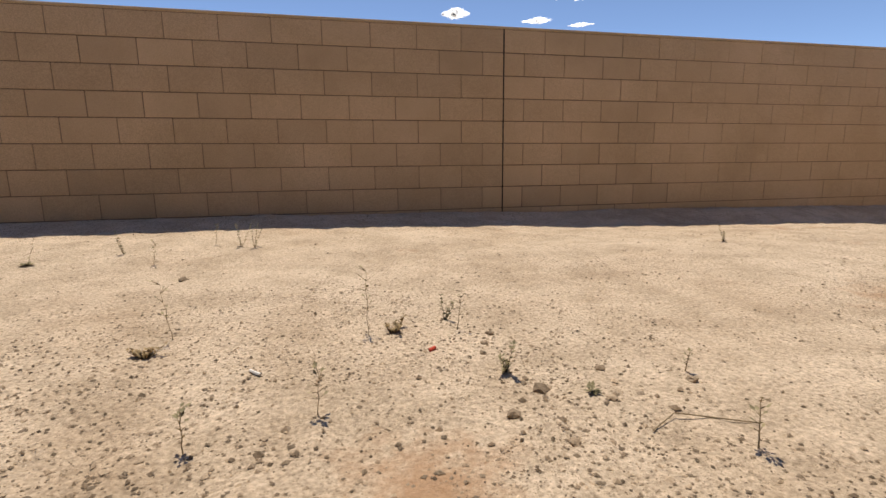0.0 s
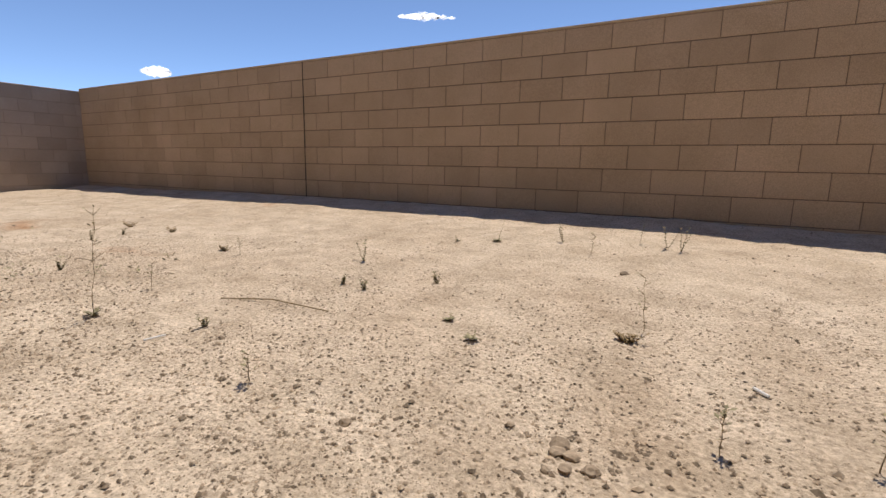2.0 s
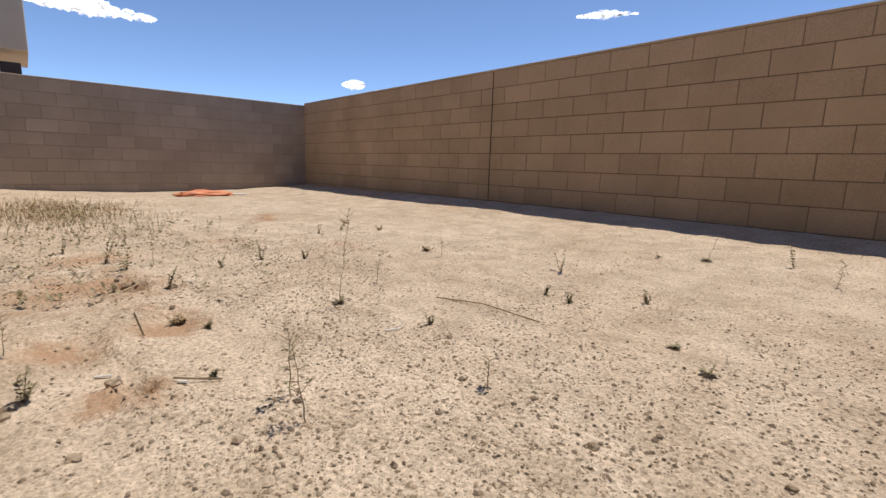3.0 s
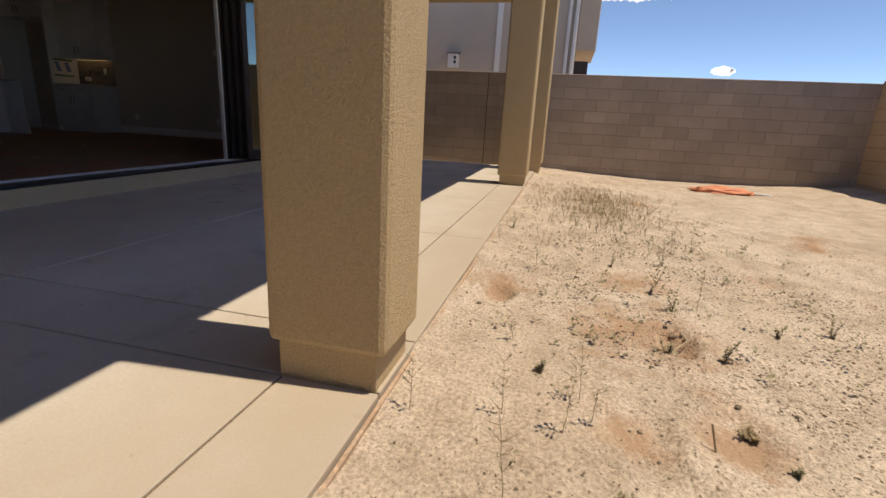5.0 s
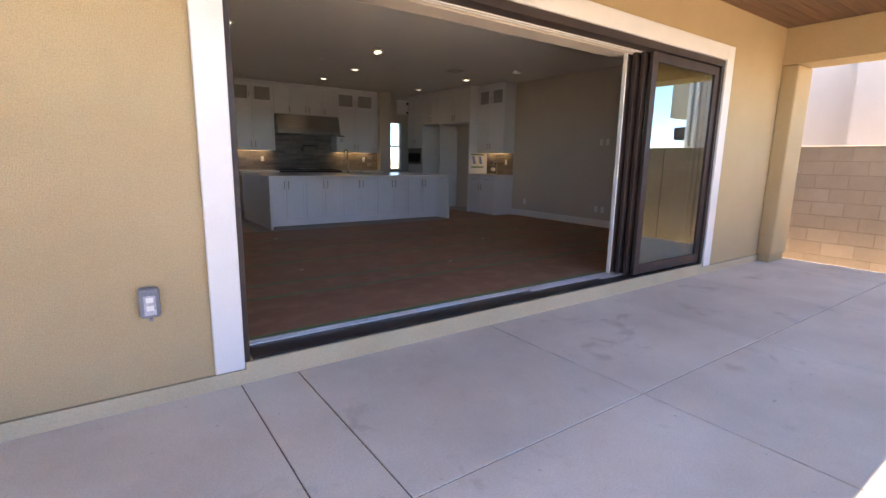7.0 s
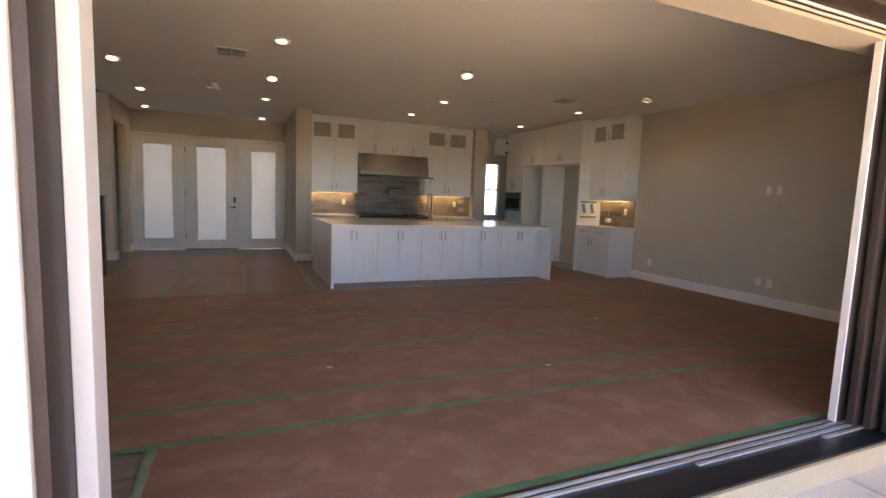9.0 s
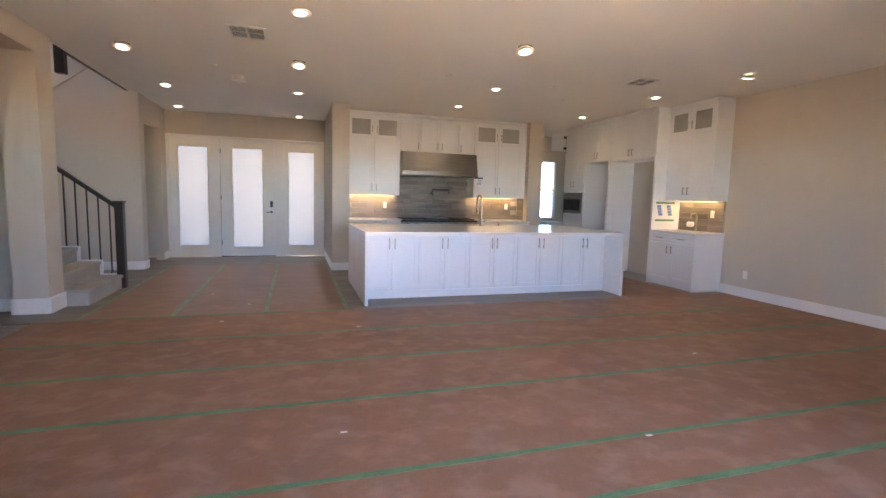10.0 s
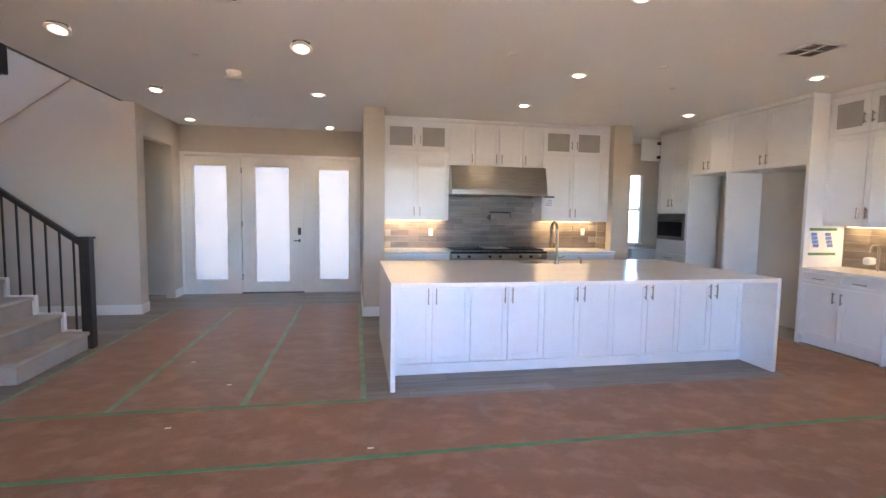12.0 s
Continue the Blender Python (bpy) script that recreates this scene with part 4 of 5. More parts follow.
for y, z in ((-6.93, 1.605), (-6.79, 1.608), (-6.945, 0.333), (-6.795, 0.33), (-8.895, 0.336)):
    wall_plate(RX, y, z, "x", "white blank plate on the beige wall", 1 if z > 1 else 2)


def downlight_strip(x0, x1, y0, y1, z, power):
    t = thing("under_cabinet_light", ((x0 + x1) / 2, (y0 + y1) / 2, z), "warm under-cabinet light strip", "light", "under-cabinet lights")
    part("housing", box(x0, x1, y0, y1, z - 0.012, z), M_WHITE, t)
    part("diffuser", box(x0 + 0.01, x1 - 0.01, y0 + 0.006, y1 - 0.006, z - 0.016, z - 0.0125), M_STRIP, t, "glowing warm diffuser")
    ld = bpy.data.lights.new("strip_lamp", "AREA")
    ld.shape, ld.size, ld.size_y = "RECTANGLE", max(abs(x1 - x0), 0.02), max(abs(y1 - y0), 0.02)
    ld.energy, ld.color = power, (1.0, 0.70, 0.36)
    new("strip_lamp", ld).location = ((x0 + x1) / 2, (y0 + y1) / 2, z - 0.02)


downlight_strip(-4.85, -3.95, -13.13, -13.09, 1.385, STRIP_W)
downlight_strip(-7.48, -6.50, -13.13, -13.09, 1.385, STRIP_W)
downlight_strip(-9.22, -9.18, -10.15, -9.4, 1.41, STRIP_W * 0.6)


# island
IX0, IX1, IY0, IY1 = -7.49, -3.75, -11.2, -9.33
island = thing("kitchen_island", ((IX0 + IX1) / 2, (IY0 + IY1) / 2, 0), "long white island with shaker doors and waterfall ends", "island")
FY = -9.735  # cabinet fronts, set back under the worktop
part("carcass", box(IX0 + 0.041, IX1 - 0.041, IY0 + 0.03, FY - 0.022, 0.0, 0.862), M_CAB, island)
part("plinth", box(IX0 + 0.042, IX1 - 0.042, FY - 0.02, FY, 0.0, 0.10, None, 0.004), M_CAB, island, "white plinth board")
part("top_rail", box(IX0 + 0.042, IX1 - 0.042, FY - 0.02, FY - 0.002, 0.845, 0.8735), M_CAB, island, "white rail under the worktop")
for k in range(10):
    x1 = IX1 - 0.043 - k * 0.3654
    d = shaker(island, "y", x1 - 0.3654, x1, 0.105, 0.843, FY)
    pull(d, x1 - 0.3654 + 0.037 if k % 2 == 0 else x1 - 0.037, FY, 0.735, length=0.14)
part("waterfall_end", box(IX1 - 0.04, IX1, IY0, IY1, 0.0, 0.874, None, 0.003), M_QUARTZ, island, "white quartz waterfall end")
part("waterfall_end", box(IX0, IX0 + 0.04, IY0, IY1, 0.0, 0.874, None, 0.003), M_QUARTZ, island, "white quartz waterfall end")
itop = tagged(part("island_worktop", box(IX0, IX1, IY0, IY1, 0.8745, 0.916, None, 0.003), M_QUARTZ), "polished white quartz island worktop", "worktop")


def spring_tap():
    x, y = -5.80, -10.72
    t = thing("spring_tap", (x, y, 0.916), "steel spring kitchen tap on the island", "tap")
    part("base_ring", disc(x, y, 0.916, 0.94, 0.03, 20), M_NICKEL, t)
    part("column", disc(x, y, 0.94, 1.22, 0.018, 14), M_NICKEL, t)
    arc = [(x, y, 1.22)] + [(x, y - 0.09 + 0.09 * math.cos(a), 1.32 + 0.09 * math.sin(a)) for a in [k * math.pi / 10 for k in range(11)]] + [(x, y - 0.18, 1.2)]
    part("hose", tube(arc, 0.013, 10), M_NICKEL, t)
    coil = bmesh.new()
    n = 220
    pts = []
    for k in range(n):
        f = k / (n - 1) * (len(arc) - 1)
        i = min(int(f), len(arc) - 2)
        p = Vector(arc[i]).lerp(Vector(arc[i + 1]), f - i)
        a = k * 0.9
        pts.append(p + Vector((math.cos(a) * 0.019, math.sin(a) * 0.019 * 0.7, math.sin(a) * 0.006)))
    tube(pts, 0.0025, 5, coil)
    part("spring", coil, M_NICKEL, t, "steel coil spring")
    part("spray_head", tube([(x, y - 0.18, 1.2), (x, y - 0.18, 1.1)], [0.018, 0.024], 14), M_NICKEL, t)
    part("holder", tube([(x, y, 1.16), (x, y - 0.17, 1.16)], 0.006, 8), M_NICKEL, t)
    part("lever", tube([(x, y, 0.99), (x - 0.05, y, 0.99), (x - 0.1, y, 1.01)], 0.007, 8), M_NICKEL, t)


spring_tap()
sink = thing("undermount_sink", (-5.85, -11.0, 0.9), "dark rimmed sink edge in the island worktop", "sink")
part("rim", box(-6.25, -5.42, -11.16, -10.82, 0.9165, 0.919, None, 0.001), M_BLACK, sink)
soap = thing("soap_pump", (-6.12, -10.74, 0.916), "small nickel soap pump on the island", "soap pump")
part("body", disc(-6.12, -10.74, 0.916, 0.965, 0.014, 12), M_NICKEL, soap)
part("spout", tube([(-6.12, -10.74, 0.965), (-6.12, -10.74, 0.985), (-6.12, -10.82, 0.985)], 0.006, 8), M_NICKEL, soap)


# tall cabinets along the right side
FX = -8.72


def tall_units():
    t = thing("fridge_enclosure", (-9.0, -10.9, 0), "white tall enclosure with an empty fridge recess", "cabinet")
    part("side_panel", box(RX, FX, -10.29, -10.25, 0, 2.90, None, 0.003), M_CAB, t)
    part("side_panel", box(RX, FX, -11.53, -11.49, 0, 2.90, None, 0.003), M_CAB, t)
    b = part("top_box", box(RX, FX - 0.02, -11.49, -10.29, 2.13, 2.90), M_CAB, t)
    ym = -10.89
    for a, c, py in ((-11.49, ym, ym - 0.045), (ym, -10.29, ym + 0.045)):
        d = shaker(b, "x", a, c, 2.135, 2.885, FX, name="door")
    pull(b, FX, ym - 0.045, 2.25, face="x")
    pull(b, FX, ym + 0.045, 2.25, face="x")
    t = thing("freezer_enclosure", (-9.0, -11.9, 0), "white tall enclosure with an empty narrow recess", "cabinet")
    part("side_panel", box(RX, FX, -12.34, -12.30, 0, 2.90, None, 0.003), M_CAB, t)
    b = part("top_box", box(RX, FX - 0.02, -12.30, -11.535, 2.15, 2.90), M_CAB, t)
    ym = -11.92
    for a, c in ((-12.30, ym), (ym, -11.535)):
        shaker(b, "x", a, c, 2.155, 2.885, FX)
    pull(b, FX, ym - 0.045, 2.27, face="x")
    pull(b, FX, ym + 0.045, 2.27, face="x")
    t = thing("oven_cabinet", (-9.0, -12.72, 0), "white tall cabinet with a built-in microwave", "cabinet")
    part("body", box(RX, FX - 0.02, -13.10, -12.345, 0, 2.90), M_CAB, t)
    ym = -12.72
    for a, c, py in ((-13.10, ym, ym - 0.045), (ym, -12.345, ym + 0.045)):
        d = shaker(t, "x", a, c, 1.57, 2.42, FX)
        pull(d, FX, py, 1.72, face="x")
    d = shaker(t, "x", -12.72, -12.345, 2.43, 2.88, FX)
    d = part("open_door", box(-8.72, -8.36, -13.115, -13.095, 2.46, 2.84, None, 0.003), M_CAB, t, "small white door standing open")
    for z in (2.52, 2.76):
        part("hinge", box(-8.72, -8.66, -13.094, -13.07, z - 0.025, z + 0.025), M_BLACK, d, "black cup hinge")
    for z0, z1 in ((0.12, 0.45), (0.46, 0.86)):
        d = shaker(t, "x", -13.10, -12.345, z0, z1, FX, name="drawer")
        pull(d, FX, ym, z1 - 0.07, "y", "x", 0.2)
    mw = thing("microwave", (-9.0, -12.72, 0.9), "built-in stainless microwave with a black window", "microwave")
    part("frame_panel", box(FX - 0.02, FX + 0.012, -13.06, -12.38, 1.10, 1.54, None, 0.004), M_STEEL, mw)
    part("window", box(FX + 0.012, FX + 0.017, -13.03, -12.41, 1.16, 1.40), M_BLACK, mw, "black glass window")
    part("handle", tube([(FX + 0.05, -13.02, 1.45), (FX + 0.05, -12.42, 1.45)], 0.011), M_STEEL, mw)


tall_units()
crown = box(RX, FX + 0.012, -13.10, -10.25, 2.90, CEIL - 0.003, None, 0.008)
box(RX, -8.95, -10.25, -9.31, 2.885, CEIL - 0.003, crown, 0.008)
structure("tall_cabinet_crown", crown, M_CAB, "white crown filler above the tall cabinets", "trim")

bar = thing("bar_cabinet", (-9.0, -9.79, 0), "white shaker base cabinet of the small bar", "cabinet")
part("body", box(RX, FX - 0.02, -10.25, -9.33, 0.1, 0.874), M_CAB, bar)
part("side_panel", box(RX, FX, -9.33, -9.312, 0, 0.874), M_CAB, bar)
part("toe_kick", box(RX, FX - 0.07, -10.25, -9.33, 0, 0.1), M_CAB, bar)
ym = -9.79
for a, cc, py in ((-10.25, ym, ym - 0.045), (ym, -9.33, ym + 0.045)):
    d = shaker(bar, "x", a, cc, 0.105, 0.725, FX)
    pull(d, FX, py, 0.61, face="x")
    d = shaker(bar, "x", a, cc, 0.73, 0.868, FX, 0.035, name="drawer")
    pull(d, FX, (a + cc) / 2, 0.80, "y", "x", 0.14)
tagged(part("bar_worktop", box(RX, FX + 0.02, -10.25, -9.30, 0.875, 0.914, None, 0.003), M_QUARTZ), "white quartz worktop of the bar", "worktop")
barup = thing("bar_wall_cabinet", (-9.13, -9.79, 1.41), "white shaker wall cabinet over the bar", "cabinet")
part("body", box(RX, -8.97, -10.249, -9.31, 1.41, 2.885), M_CAB, barup)
for a, cc, py in ((-10.24, ym, ym - 0.045), (ym, -9.32, ym + 0.045)):
    d = shaker(barup, "x", a, cc, 1.415, 2.435, -8.95)
    pull(d, -8.95, py, 1.56, face="x")
    d = shaker(barup, "x", a, cc, 2.445, 2.88, -8.95, 0.075, True)
    pull(d, -8.95, py, 2.6, face="x", length=0.12)
btiles = structure("bar_backsplash", box(RX, RX + 0.006, -10.25, -9.32, 0.916, 1.41), mat("bar_grout", (0.3, 0.28, 0.25), (0.36, 0.33, 0.3), 5, 0.9, 0.1, 90), "grey plank tile backsplash behind the bar", "backsplash")
for r in range(5):
    for k in range(3):
        piece("tile", side_me, (RX + 0.008, -10.09 + k * tl, 0.919 + (r + 0.5) * th), btiles)
bt = thing("bar_tap", (-9.2, -9.78, 0.916), "small pale tap wrapped in plastic on the bar", "tap")
part("body", disc(-9.2, -9.78, 0.916, 1.16, 0.014, 12), M_NICKEL, bt)
part("spout", tube([(-9.2, -9.78, 1.16), (-9.18, -9.78, 1.21), (-9.1, -9.78, 1.2), (-9.08, -9.78, 1.12)], 0.011, 10), M_NICKEL, bt)
part("wrap", box(-9.13, -9.03, -9.82, -9.74, 0.99, 1.07, None, 0.02), M_PLATE, bt, "white wrapping")
wall_plate(RX + 0.012, -9.55, 1.2, "x", "white outlet plate on the bar tiles")

note = thing("taped_drawing", (-9.0, -10.245, 1.2), "white paper drawings taped up with green tape", "paper")
for x in (-8.87, -9.07):
    s = part("sheet", box(x - 0.085, x + 0.085, -10.2465, -10.244, 1.08, 1.36), M_SHEET, note)
    for k in range(4):
        part("print_mark", box(x - 0.055 + 0.012 * k, x + 0.03 + 0.012 * k, -10.2438, -10.2428, 1.15 + 0.045 * k, 1.19 + 0.045 * k), M_BLUE, s, "blue printed lines")
for z in (1.07, 1.365):
    part("tape_strip", box(-9.17, -8.78, -10.2436, -10.2424, z - 0.016, z + 0.016), M_TAPE, note, "green masking tape")
tag = thing("hood_tag", (-6.52, -12.58, 1.79), "white paper label hanging beside the range hood", "paper")
part("sheet", box(-6.64, -6.49, -12.835, -12.832, 1.60, 1.77), M_SHEET, tag)
for k in range(4):
    part("print_mark", box(-6.62, -6.52 - 0.01 * k, -12.8319, -12.8312, 1.64 + 0.028 * k, 1.65 + 0.028 * k), M_BLUE, bpy.data.objects["hood_tag"], "printed line")
part("tape_strip", box(-6.66, -6.47, -12.831, -12.829, 1.765, 1.795), mat("dark_tape", (0.05, 0.06, 0.05), (0.08, 0.1, 0.08), 9, 0.6, 0.0, 50), tag)

pw = thing("window_1", (-9.06, DOOR_Y, 0.93), "white framed window at the end of the pantry", "window")
part("window_frame", box(-9.32, -9.26, DOOR_Y - 0.1, DOOR_Y + 0.01, 0.93, 2.33), M_WHITE, pw)
part("window_frame", box(-8.86, -8.80, DOOR_Y - 0.1, DOOR_Y + 0.01, 0.93, 2.33), M_WHITE, pw)
part("window_rail", box(-9.26, -8.86, DOOR_Y - 0.1, DOOR_Y + 0.01, 1.60, 1.65), M_WHITE, pw)
part("window_sill", box(-9.34, -8.78, DOOR_Y - 0.1, DOOR_Y + 0.04, 0.90, 0.93), M_WHITE, pw)
for z0, z1 in ((0.93, 1.60), (1.65, 2.33)):
    g = part("pane", box(-9.26, -8.86, DOOR_Y - 0.06, DOOR_Y - 0.054, z0, z1), M_CLEAR, pw)
    g.visible_shadow = False
pc = thing("pantry_counter", (-9.9, -13.8, 0), "low pantry counter under the window", "cabinet")
part("body", box(-10.6, -8.8, DOOR_Y, -13.95, 0, 0.80), M_CAB, pc)
part("top", box(-10.6, -8.78, DOOR_Y, -13.92, 0.80, 0.84, None, 0.003), M_QUARTZ, pc)


# ---- stairs ----
RISE, RUN, SX, SY0, SY1 = 0.19, 0.255, -0.66, -11.10, -9.95
stairs = thing("staircase", (0.4, -10.5, 0), "carpeted stairs with a dark rail rising from the hall", "stairs")
for k in range(13):
    x = SX + k * RUN
    bm = box(x - 0.025, x + RUN, SY0 + 0.05, SY1, (k + 1) * RISE - 0.045, (k + 1) * RISE, None, 0.018)
    box(x, x + RUN, SY0 + 0.05, SY1, 0 if k == 0 else k * RISE - 0.045, (k + 1) * RISE - 0.045, bm)
    part("step", bm, M_CARPET, stairs, "grey-beige carpeted step")
    part("stringer_block", box(x - 0.03, x + RUN, SY0, SY0 + 0.05, 0, (k + 1) * RISE + 0.012, None, 0.004), M_WHITE, stairs, "white painted stringer step")
rail = thing("stair_rail", (-0.4, SY0, 0), "dark wood handrail with thin black balusters and square newel", "railing")
nx, ny = -0.66, SY0 + 0.02
part("newel", box(nx - 0.05, nx + 0.05, ny - 0.05, ny + 0.05, 0, 1.17, None, 0.004), M_IRON, rail, "black square newel post")
part("newel_cap", box(nx - 0.065, nx + 0.065, ny - 0.065, ny + 0.065, 1.17, 1.195, None, 0.006), M_IRON, rail)
sl = RISE / RUN
hr = prism([(nx + 0.04, 1.09), (nx + 0.04, 1.15), (3.0, 1.15 + sl * (3.0 - nx - 0.04)), (3.0, 1.09 + sl * (3.0 - nx - 0.04))], "y", ny - 0.028, ny + 0.028)
part("handrail", hr, M_IRON, rail)
for k in range(26):
    x = nx + 0.12 + k * 0.1275
    z0 = (math.floor((x - SX) / RUN) + 1) * RISE + 0.012
    part("baluster", box(x - 0.008, x + 0.008, ny - 0.008, ny + 0.008, z0, 1.10 + sl * (x - nx - 0.04)), M_IRON, rail)
up = thing("landing_rail", (-0.3, -10.4, CEIL), "dark upper landing rail over the stairwell", "railing")
part("shoe", box(-0.345, -0.29, -12.78, -10.57, CEIL + 0.002, CEIL + 0.06), M_IRON, up)
part("fascia", box(-0.348, -0.33, -12.78, -9.97, CEIL + 0.062, CEIL + 0.3), M_WHITE, up)
part("post", box(-0.345, -0.245, -10.56, -10.46, CEIL - 0.26, CEIL + 1.1, None, 0.004), M_IRON, up)
for k in range(20):
    y = -10.45 - k * 0.12
    part("baluster", box(LX + 0.12, LX + 0.136, y - 0.008, y + 0.008, CEIL + 0.3, CEIL + 1.0), M_IRON, up)
part("handrail", box(LX + 0.1, LX + 0.16, -12.9, -10.3, CEIL + 1.0, CEIL + 1.06), M_IRON, up)
structure("upper_stringer", prism([(-0.1, 3.72), (2.4, 1.88), (2.4, 1.66), (-0.1, 3.50)], "y", -12.80, -12.775), M_WALL, "sloping beige stringer of the upper stair flight", "stairs")


# ---- ceiling fittings ----
def downlight(x, y, power, drop=0.0, tilt=0.0):
    """A recessed lamp; drop and tilt for one that hangs out of its hole."""
    words = "round white ceiling light hanging loose from its hole, switched on" if drop else "round white recessed ceiling light, switched on"
    t = thing("downlight", (x, y, CEIL), words, "ceiling light", "recessed ceiling lights")
    turn = Matrix.Translation((x, y, CEIL - drop)) @ Matrix.Rotation(radians(tilt), 4, "X")
    ring = bmesh.new()
    pts = [(0.094, 0.0), (0.094, -0.006), (0.084, -0.012), (0.066, -0.011), (0.06, -0.006)] if not drop else [(0.06, 0.03), (0.072, 0.0), (0.094, -0.004), (0.094, -0.010), (0.07, -0.014), (0.064, -0.008)]
    n = 28
    loops = [[ring.verts.new(turn @ Vector((r * math.cos(k * math.tau / n), r * math.sin(k * math.tau / n), z))) for k in range(n)] for r, z in pts]
    for a, b in zip(loops, loops[1:]):
        for k in range(n):
            ring.faces.new((a[k], a[(k + 1) % n], b[(k + 1) % n], b[k]))
    part("trim_ring", ring, M_WHITE, t, smooth=True)
    lens = disc(0, 0, -0.010, -0.005, 0.05, 24)
    bmesh.ops.transform(lens, matrix=turn, verts=lens.verts)
    part("lens", lens, M_LENS, t, "glowing warm lens")
    if drop:
        # the ceiling is uncut; a black disc paints the shade of the hole
        part("hole", disc(x, y, CEIL - 0.002, CEIL - 0.0005, 0.075, 24), M_BLACK, t, "black disc in place of the shaded ceiling hole")
        part("spring_clip", tube([turn @ Vector((0.05, 0, 0.02)), turn @ Vector((0.06, 0.01, 0.05)), (x + 0.05, y, CEIL)], 0.004, 6), M_STEEL, t)
    ld = bpy.data.lights.new("downlight_lamp", "SPOT")
    ld.energy, ld.color, ld.spot_size, ld.spot_blend, ld.shadow_soft_size = power, (1.0, 0.78, 0.55), radians(128), 0.8, 0.06
    new("downlight_lamp", ld).location = (x, y, CEIL - drop - 0.03)


for x, y, drop, tilt in ((-1.12, -9.88, 0.035, 14), (-1.10, -11.84, 0.03, 8), (-0.84, -13.87, 0.012, 5), (-3.0, -9.88, 0.045, 16), (-3.0, -11.76, 0, 0), (-3.03, -13.98, 0.03, 8), (-3.0, -8.18, 0.01, 6), (-5.28, -8.33, 0.045, 16), (-5.70, -11.71, 0, 0), (-5.77, -10.24, 0, 0), (-8.21, -11.72, 0, 0), (-8.21, -9.77, 0, 0), (-8.29, -8.27, 0.04, -10)):
    downlight(x, y, DOWN_W, drop, tilt)


def vent(x0, x1, y0, y1):
    t = thing("ceiling_vent", ((x0 + x1) / 2, (y0 + y1) / 2, CEIL), "white ceiling air vent with angled slats", "vent", "ceiling vents")
    z = CEIL - 0.012
    fr = box(x0, x1, y0, y0 + 0.03, z, CEIL)
    box(x0, x1, y1 - 0.03, y1, z, CEIL, fr)
    box(x0, x0 + 0.03, y0 + 0.03, y1 - 0.03, z, CEIL, fr)
    box(x1 - 0.03, x1, y0 + 0.03, y1 - 0.03, z, CEIL, fr)
    box((x0 + x1) / 2 - 0.01, (x0 + x1) / 2 + 0.01, y0 + 0.03, y1 - 0.03, z, CEIL, fr)
    box(x0 + 0.03, x1 - 0.03, (y0 + y1) / 2 - 0.008, (y0 + y1) / 2 + 0.008, z + 0.001, CEIL, fr)
    part("frame", fr, M_WHITE, t)
    # no duct is built; a black sheet paints its shade between the slats
    part("backing", box(x0 + 0.03, x1 - 0.03, y0 + 0.03, y1 - 0.03, CEIL - 0.002, CEIL - 0.001), M_BLACK, t, "black sheet in place of the shaded duct behind the slats")
    n = int((y1 - y0 - 0.06) / 0.028)
    for k in range(n):
        y = y0 + 0.035 + k * 0.028
        part("slat", prism([(y + 0.014, z + 0.001), (y, CEIL - 0.002), (y + 0.002, CEIL - 0.002), (y + 0.016, z + 0.001)], "x", x0 + 0.03, x1 - 0.03), M_WHITE, t)


vent(-2.68, -2.31, -9.15, -8.76)
vent(-7.53, -7.20, -9.24, -8.90)


def detector(name, x, y, r, h, label, category):
    t = thing(name, (x, y, CEIL), label, category)
    part("base", disc(x, y, CEIL - h * 0.5, CEIL, r, 24), M_PLATE, t)
    part("cover", disc(x, y, CEIL - h, CEIL - h * 0.5, r * 0.72, 24, None, r * 0.94), M_PLATE, t, smooth=False)


detector("smoke_detector", -2.2, -10.93, 0.075, 0.06, "white smoke detector on the ceiling", "smoke detector")
part("wrap", box(-2.30, -2.12, -10.99, -10.88, CEIL - 0.085, CEIL - 0.06, None, 0.011), M_PLATE, bpy.data.objects["smoke_detector"], "loose white dust cover")
for x, y, r in ((-1.97, -10.44, 0.035), (-1.95, -13.42, 0.035), (-4.885, -9.755, 0.05), (-6.436, -9.79, 0.05), (-7.04, -10.48, 0.03)):
    detector("ceiling_cover_plate", x, y, r, 0.014, "small round white cover plate on the ceiling", "cover plate")


# ---- floor covering ----
paper = [(-9.27, -0.44, -9.20, -8.30), (-9.27, -0.44, -8.30, -7.43), (-9.27, -0.44, -7.43, -6.64), (-9.27, -0.44, -6.64, -5.75), (-9.27, -0.44, -5.75, -5.30), (-9.27, -2.13, -5.30, -4.40)]
paper += [(-1.67, -0.80, -13.18, -9.20), (-2.62, -1.67, -13.18, -9.20), (-3.53, -2.62, -13.18, -9.20), (-8.66, -7.53, -12.5, -9.20)]
for x0, x1, y0, y1 in paper:
    ob = part("floor_board_sheet", box(x0, x1, y0 + 0.001, y1 - 0.001, -0.002, 0.002), M_PAPER_FILM if y1 - y0 > 3 and x0 > -4 else M_PAPER)
    tagged(ob, "brown paperboard floor protection, rippled and shiny" if y1 - y0 > 3 and x0 > -4 else "brown paperboard floor protection, scuffed and dusty", "floor covering", "floor protection sheets")
tapes = [(-9.2, -0.5, y, "x") for y in (-5.30, -5.75, -6.64, -7.43, -8.30)] + [(-3.6, -0.9, -9.20, "x")] + [(-6.15, -2.13, -4.37, "x")]
tapes += [(-13.18, -9.22, x, "y") for x in (-1.67, -2.62, -3.53, -0.80)] + [(-5.28, -4.40, -2.15, "y")]
